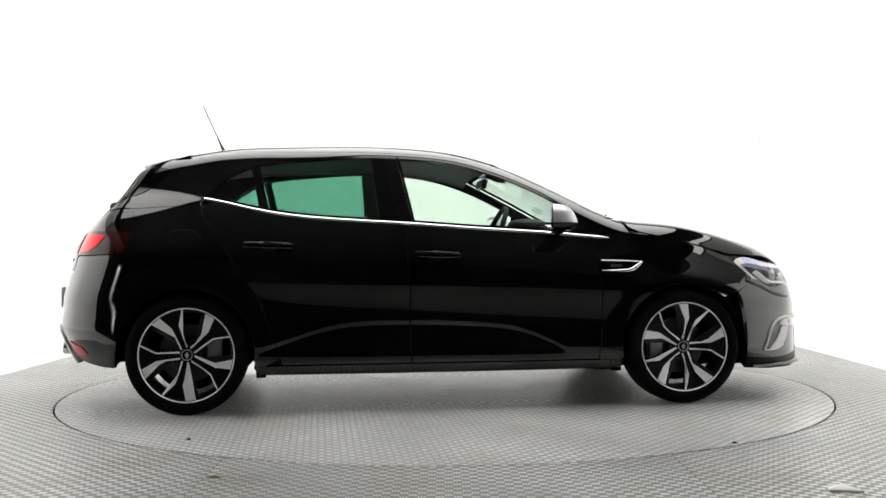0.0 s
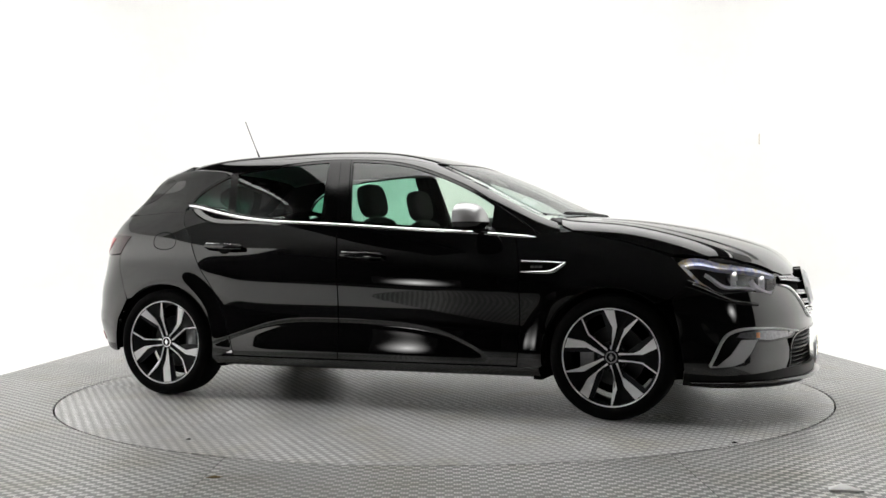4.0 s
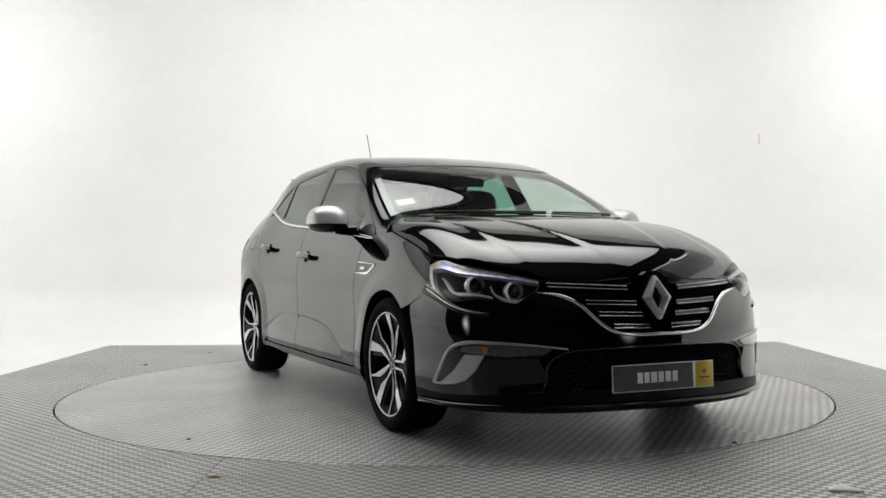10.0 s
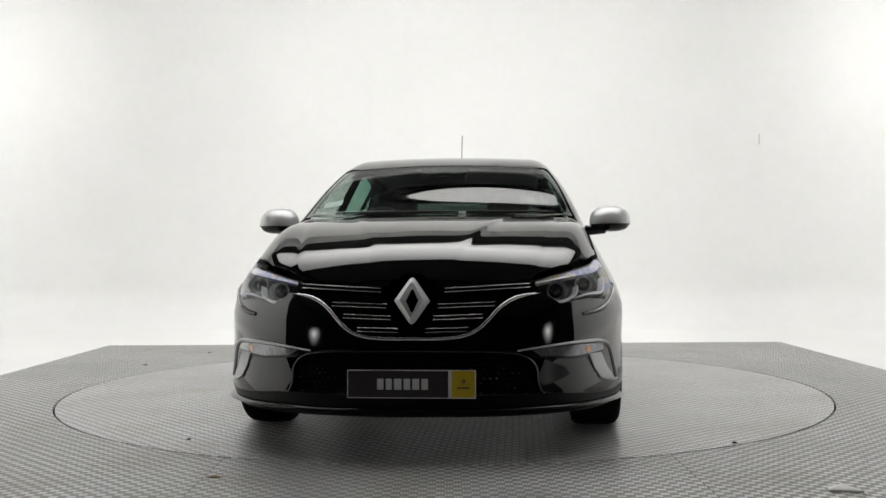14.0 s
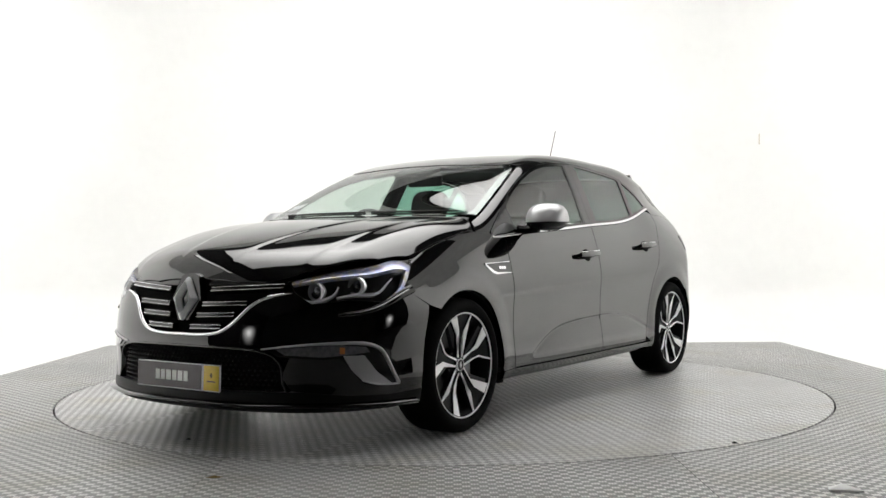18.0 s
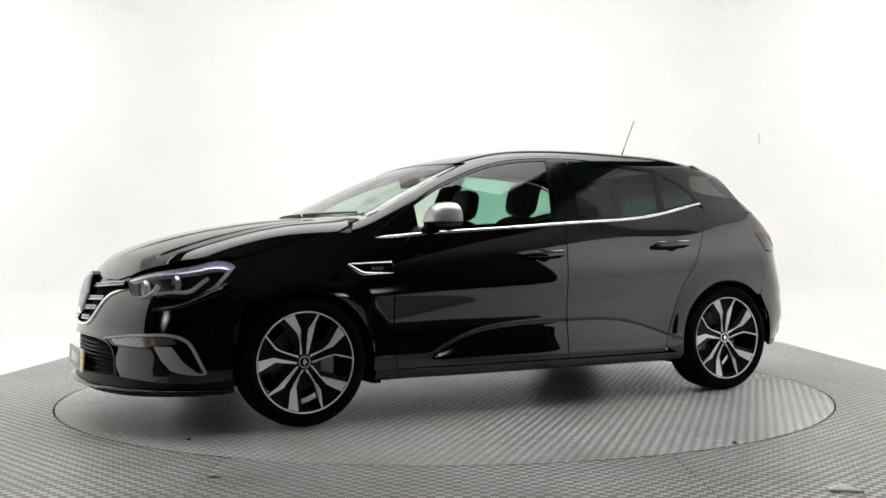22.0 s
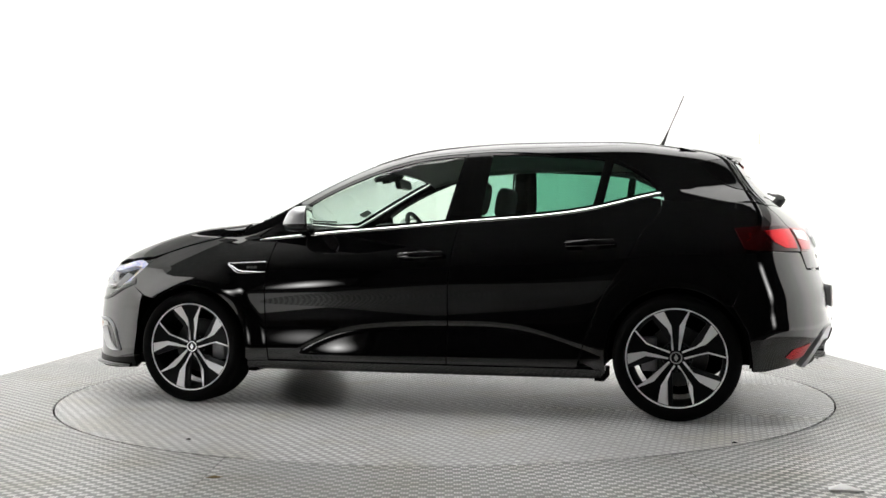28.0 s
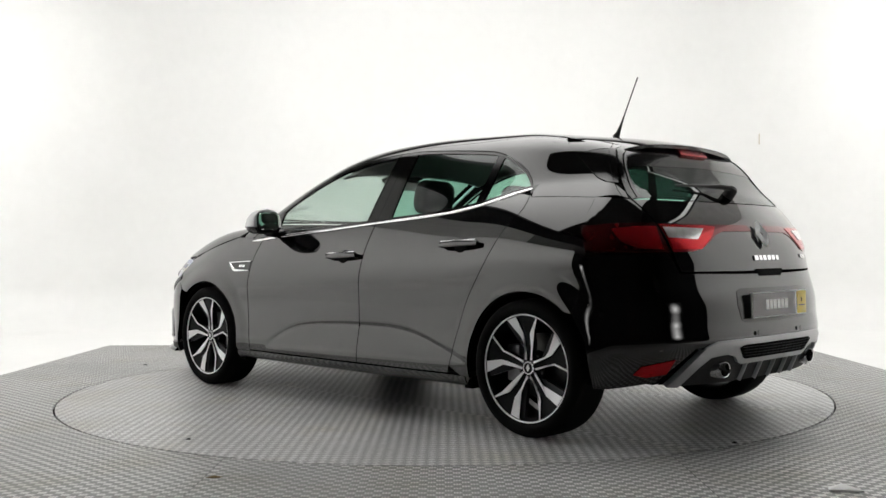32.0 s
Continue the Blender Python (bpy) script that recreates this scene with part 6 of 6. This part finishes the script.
def build_mirror(s):
    mir = tagged(empty("door_mirror"), "door mirror with a silver cap and black foot")
    mir.parent = CAR
    m = Matrix.Translation((0.62, s * 0.945, 1.018)) @ Matrix.Rotation(radians(s * 12), 4, "Z")

    def shell(z0, z1, k, mat, name, label):
        bm = bmesh.new()
        rows = []
        for i in range(15):
            v = z0 + (z1 - z0) * i / 14
            c = max(0.0, 1 - abs(v) ** 2.6) ** (1 / 2.4)
            row = []
            for j in range(37):
                u = -math.pi / 2 + math.pi * j / 36
                x = 0.125 * c ** 0.7 * max(math.cos(u), 0) ** 0.85 * k * (1 - 0.25 * v) - 0.035
                y = 0.112 * c * math.copysign(abs(math.sin(u)) ** 0.85, math.sin(u)) * k * (1.0 - 0.10 * v)
                row.append(bm.verts.new(m @ Vector((x, y, 0.075 * v * k))))
            rows.append(row)
        for a, b in zip(rows, rows[1:]):
            for j in range(36):
                bm.faces.new((a[j], a[j + 1], b[j + 1], b[j]))
        bm.faces.new(rows[0])
        bm.faces.new(rows[-1][::-1])
        bm.faces.new([r[0] for r in rows] + [r[-1] for r in rows[::-1]])
        return part(name, bm, mat, mir, label, 50)
    shell(-0.38, 1.0, 1.0, SILVER, "mirror_cap", "satin silver mirror cap")
    shell(-1.0, -0.40, 0.97, GLOSS, "mirror_foot", "gloss black lower shell")
    shell(-0.40, -0.36, 1.012, DARK, "mirror_band", "thin dark band")
    bm = superform(m @ Matrix.Translation((-0.038, 0, 0.004)), (0.004, 0.095, 0.058), (24, 12), 0.55)
    part("mirror_frame", bm, GLOSS, mir)
    bm = superform(m @ Matrix.Translation((-0.0425, 0, 0.004)), (0.0015, 0.088, 0.052), (24, 12), 0.55)
    part("mirror_glass", bm, MIRROR, mir, "silvered mirror glass")
    bm = tube([(0.64, s * 0.80, 0.955), (0.645, s * 0.85, 0.953), (0.64, s * 0.91, 0.962)], [0.030, 0.024, 0.026], 10)
    part("mirror_arm", bm, GLOSS, mir, "black mirror arm")


SILVER = material("silver_paint", (0.46, 0.46, 0.47), 0.34, 0.35, coat=0.8, grain=0.05, grain_scale=500)
MIRROR = material("mirror_silver", (0.9, 0.9, 0.9), 0.01, 1.0)
for sx in (1, -1):
    build_mirror(sx)


def build_trim(s):
    side = Side(s)
    # wing badge behind the front arch
    badge = [(0.872, 0.790), (0.872, 0.733), (1.020, 0.730), (1.048, 0.742), (1.108, 0.780)]
    panel("wing_trim", badge, side, GLOSS, CAR, "gloss black wing trim", lift=0.002, depth=0.003)
    ribbon("wing_trim_chrome", smooth_line([(0.872, 0.788), (0.99, 0.784), (1.106, 0.779)], 20), side, 0.007, CHROME, CAR, "chrome edge of the wing trim", lift=0.005, depth=0.003)
    hook = smooth_line([(1.102, 0.777), (1.070, 0.754), (1.040, 0.737), (1.0, 0.732), (0.93, 0.732), (0.873, 0.733)], 24)
    ribbon("wing_trim_chrome", hook, side, np.concatenate([np.linspace(0.012, 0.020, 6), np.linspace(0.020, 0.004, 18)]), CHROME, CAR, "chrome hook of the wing trim", lift=0.005, depth=0.003)
    bars("letter_bar", frame_at(side, (0.955, 0.758), 0.002, (s * -1.0, 0, 0)), [0.018, 0.016, 0.020], 0.014, 0.004, CHROME, CAR, "plain chrome bar", 0.002)
    # side marker line along the wing into the door
    ribbon("door_seal", [(float(DOOR_A(z)), z) for z in np.linspace(0.26, 0.92, 10)], side, 0.010, VOID, CAR, lift=-0.012, depth=0.01)
    ribbon("door_seal", [(float(DOOR_B(z)), z) for z in np.linspace(0.26, 1.0, 10)], side, 0.010, VOID, CAR, lift=-0.012, depth=0.01)
    ribbon("door_seal", DOOR_C[1:], side, 0.010, VOID, CAR, lift=-0.012, depth=0.01)
    for line, w in (([(-1.60, 0.567), (-1.63, 0.63), (-1.66, 0.75), (-1.666, 0.84)], 0.05), ([(1.06, 0.925), (1.25, 0.90), (1.40, 0.874), (1.52, 0.845), (1.62, 0.81)], 0.03), ([(1.63, 0.605), (1.70, 0.645), (1.745, 0.69)], 0.05), ([(0.955, 0.245), (0.3, 0.249), (-0.3, 0.249), (-0.95, 0.245)], 0.03)):
        ribbon("shut_line_seal", smooth_line(line, 14), side, w, VOID, CAR, lift=-0.010, depth=0.015)
    # wheel arch liners
    for cx in (1.3345, -1.3345):
        bm = bmesh.new()
        arcs = []
        for r, y in ((0.344, 0.885), (0.362, 0.84), (0.362, 0.60), (0.05, 0.60)):
            arcs.append([bm.verts.new((cx + r * math.cos(a), s * y, 0.31 + r * math.sin(a))) for a in np.linspace(-0.12, math.pi + 0.12, 40)])
        for a, b in zip(arcs, arcs[1:]):
            for i in range(39):
                bm.faces.new((a[i], a[i + 1], b[i + 1], b[i]))
        part("wheel_arch_liner", bm, VOID, CAR, "black wheel arch liner")
        # splash guard at the end of the sill
        bm = bmesh.new()
        box(bm, (0.05, 0.24, 0.055), (math.copysign(0.958, cx), s * 0.745, 0.212), None, 0.006)
        part("splash_guard", bm, VOID, CAR, "black plastic splash guard")
    if s < 0:
        flap = soft([(-1.435, 0.965), (-1.275, 0.962), (-1.255, 0.862), (-1.415, 0.862)], True, 3)
        flap3 = dense(flap, 0.02)
        ribbon("fuel_flap_gap", np.vstack([flap3, flap3[:1]]), side, 0.004, VOID, CAR, "fuel filler flap outline", lift=0.0008, depth=0.002)
    # inner door and side lining
    o = [(0.98, 0.20), (0.98, 0.86)] + belt_line(0.92, -1.30, 20, -0.02) + [(-1.70, 1.02), (-1.72, 0.75), (-0.9, 0.75), (-0.9, 0.20)]
    panel("side_lining", o, side, TRIM, CAR, "dark cabin side lining", lift=-0.085, depth=0.02, cell=(0.08, 0.08))


for sx in (1, -1):
    build_trim(sx)


def build_seat(x, y, rear=False):
    """Seat with cushion, backrest and headrest."""
    seat = tagged(empty("front_seat" if not rear else "rear_seat"), "dark fabric car seat with a headrest")
    seat.parent = CAR
    w = 0.25 if not rear else 0.225
    m = Matrix.Translation((x + 0.22, y, 0.42 if not rear else 0.45))
    part("cushion", superform(m, (0.27, w, 0.10), (24, 12), 0.5), FABRIC, seat)
    lean = Matrix.Translation((x - 0.09, y, 0.73 if not rear else 0.70)) @ Matrix.Rotation(radians(-18 if not rear else -24), 4, "Y")
    part("backrest", superform(lean, (0.075, w, 0.33), (24, 14), 0.55), FABRIC, seat)
    head = Matrix.Translation((x - 0.215 if not rear else x - 0.25, y, 1.145 if not rear else 1.01)) @ Matrix.Rotation(radians(-12), 4, "Y")
    part("headrest", superform(head, (0.055, 0.135, 0.10 if not rear else 0.045), (20, 12), 0.6), FABRIC, seat)
    for k in (-0.06, 0.06):
        part("headrest_post", tube([(x - 0.18, y + k, 0.96), (x - 0.205, y + k, 1.06 if not rear else 0.99)], 0.007, 8), CHROME, seat)


def build_cabin():
    for y in (-0.36, 0.36):
        build_seat(0.0, y)
    for y in (-0.44, 0.0, 0.44):
        build_seat(-0.80, y, True)
    bm = prism([(1.12, 0.90), (0.95, 0.965), (0.72, 0.985), (0.55, 0.965), (0.47, 0.90), (0.52, 0.72), (0.70, 0.45), (1.12, 0.40)], -0.69, 0.69)
    bmesh.ops.bevel(bm, geom=bm.edges[:], offset=0.02, segments=2, affect="EDGES")
    part("dashboard", bm, TRIM, CAR, "dark grained dashboard")
    bm = superform(Matrix.Translation((0.56, -0.37, 0.985)), (0.10, 0.19, 0.045), (24, 10), 0.7)
    part("instrument_hood", bm, TRIM, CAR)
    # steering wheel on the right
    sw = tagged(empty("steering_wheel"), "black leather steering wheel on the right side")
    sw.parent = CAR
    m = Matrix.Translation((0.36, -0.37, 0.925)) @ Matrix.Rotation(radians(-66), 4, "Y")
    bm = bmesh.new()
    ring = []
    for i in range(40):
        a = 2 * math.pi * i / 40
        c = Vector((math.cos(a) * 0.182, math.sin(a) * 0.182, 0))
        ring.append([bm.verts.new(m @ (c + 0.0155 * (math.cos(b) * c.normalized() + math.sin(b) * Vector((0, 0, 1))))) for b in np.linspace(0, 2 * math.pi, 8, endpoint=False)])
    for i in range(40):
        for k in range(8):
            bm.faces.new((ring[i][k], ring[i][(k + 1) % 8], ring[(i + 1) % 40][(k + 1) % 8], ring[(i + 1) % 40][k]))
    part("rim", bm, TRIM, sw)
    part("hub", superform(m, (0.075, 0.075, 0.03), (20, 8), 0.7), TRIM, sw)
    bm = bmesh.new()
    box(bm, (0.03, 0.34, 0.014), (0, 0, 0), m, 0.004)
    box(bm, (0.17, 0.03, 0.014), (0, 0, 0), m @ Matrix.Translation((-0.085, 0, 0)), 0.004)
    part("spokes", bm, TRIM, sw)
    # mirror and sensor box behind the screen
    bm = bmesh.new()
    box(bm, (0.03, 0.235, 0.062), (0.36, 0.0, 1.258), Matrix.Rotation(radians(12), 4, "Y"), 0.012)
    mirror = part("cabin_mirror", bm, TRIM, CAR, "black cabin mirror")
    bm = bmesh.new()
    box(bm, (0.004, 0.220, 0.050), (0.343, 0.0, 1.255), Matrix.Rotation(radians(12), 4, "Y"))
    part("mirror_glass", bm, MIRROR, mirror, "mirror glass")
    half = [(0.40, 0.0), (0.41, 0.14), (0.50, 0.13), (0.53, 0.07), (0.505, 0.0)]
    panel("sensor_cover", half + [(x, -y) for x, y in half[-2:0:-1]], AB, DARK, CAR, "black sensor cover at the top of the screen", lift=-0.010, depth=0.02, cell=(0.04, 0.04))
    # screen stickers
    for y0, w in ((-0.585, 0.10), (0.52, 0.14)):
        q = [(0.80, y0 - w / 2), (0.80, y0 + w / 2), (0.865, y0 + w / 2), (0.865, y0 - w / 2)]
        st = panel("screen_sticker", q, AB, WHITE if y0 < 0 else LENS, CAR, "small paper disc holder on the screen", lift=-0.006, depth=0.0, rim=False, cell=(0.05, 0.05))
    # headlining, shelf, floor pan
    xs = np.linspace(-1.30, 0.34, 14)
    o = [(x, 0.60) for x in xs] + [(x, -0.60) for x in xs[::-1]]
    panel("headlining", o, AB, LINER, CAR, "pale cloth headlining", lift=-0.045, depth=0.01, cell=(0.1, 0.1))
    bm = bmesh.new()
    box(bm, (0.62, 1.22, 0.02), (-1.42, 0, 0.985), None, 0.006)
    part("parcel_shelf", bm, TRIM, CAR, "dark parcel shelf")
    for name, size, at in (("floor_pan", (1.82, 1.50, 0.06), (0.0, 0, 0.225)), ("engine_tray", (1.05, 1.10, 0.06), (1.50, 0, 0.205)), ("boot_pan", (0.85, 1.10, 0.04), (-1.42, 0, 0.27)), ("bulkhead", (0.05, 1.16, 0.65), (1.10, 0, 0.55)), ("rear_panel", (0.05, 1.16, 0.70), (-1.78, 0, 0.60)), ("radiator_panel", (0.05, 1.20, 0.45), (2.0, 0, 0.44))):
        bm = bmesh.new()
        box(bm, size, at)
        part(name, bm, VOID, CAR, "black underbody")
    # windscreen wipers
    for y0, y1 in ((-0.50, 0.12), (0.16, 0.62)):
        line = onto(AB, [(1.10 - 0.18 * (yy / 0.7) ** 2, yy) for yy in np.linspace(y0, y1, 10)]) + np.array([0, 0, 0.001])
        part("windscreen_wiper", tube([tuple(p) for p in line], 0.005, 6), DARK, CAR, "black wiper blade")


build_cabin()


# ---- litter and marks on the platform ----
def flake(name, at, pts, mat, label, category, h=0.01):
    bm = bmesh.new()
    rim = [bm.verts.new((at[0] + x, at[1] + y, at[2] + 0.001 + h * 0.3 * random.random())) for x, y in pts]
    top = bm.verts.new((at[0], at[1], at[2] + h))
    low = [bm.verts.new((v.co.x, v.co.y, at[2] + 0.0003)) for v in rim]
    n = len(rim)
    for i in range(n):
        bm.faces.new((rim[i], rim[(i + 1) % n], top))
        bm.faces.new((low[i], low[(i + 1) % n], rim[(i + 1) % n], rim[i]))
    bm.faces.new(low[::-1])
    return tagged(part(name, bm, mat, None, "", 20), label, category)


flake("paper_scrap", (1.385, -2.665, 0.0), [(-0.055, -0.03), (0.06, -0.045), (0.045, 0.02), (0.0, 0.055), (-0.04, 0.02)], PAPER, "crumpled scrap of white paper on the tread plate", "paper", 0.022)
flake("dry_leaf", (-0.86, -2.425, 0.0), [(-0.03, -0.008), (0.0, -0.014), (0.032, 0.0), (0.0, 0.012)], LEAF, "small dry brown leaf on the tread plate", "leaf", 0.008)
for q, w in (((1.259, -1.80), 0.012), ((-1.15, -1.65), 0.010), ((-2.25, 1.35), 0.02), ((-1.98, 2.25), 0.014)):
    flake("grit_chip", (q[0], q[1] - 0.02, 0.0), [(-w, -w * 0.5), (w, -w * 0.7), (w * 0.8, w * 0.6), (-w * 0.6, w)], DARK, "dark chip of grit on the tread plate", "grit", 0.008)


# ---- motion: the turntable turns at an even rate and carries the car ----
def motions():
    rows_disc, rows_car = [], []
    for k in range(0, 33):
        turn = pose(0, 0, 0, 0, 0, 7.23 - 7.2638 * k)
        rows_disc.append((k, turn))
        rows_car.append((k, turn @ pose(-0.1112, 0.0352, 0)))
    walk(DISC, rows_disc)
    walk(CAR, rows_car)


motions()
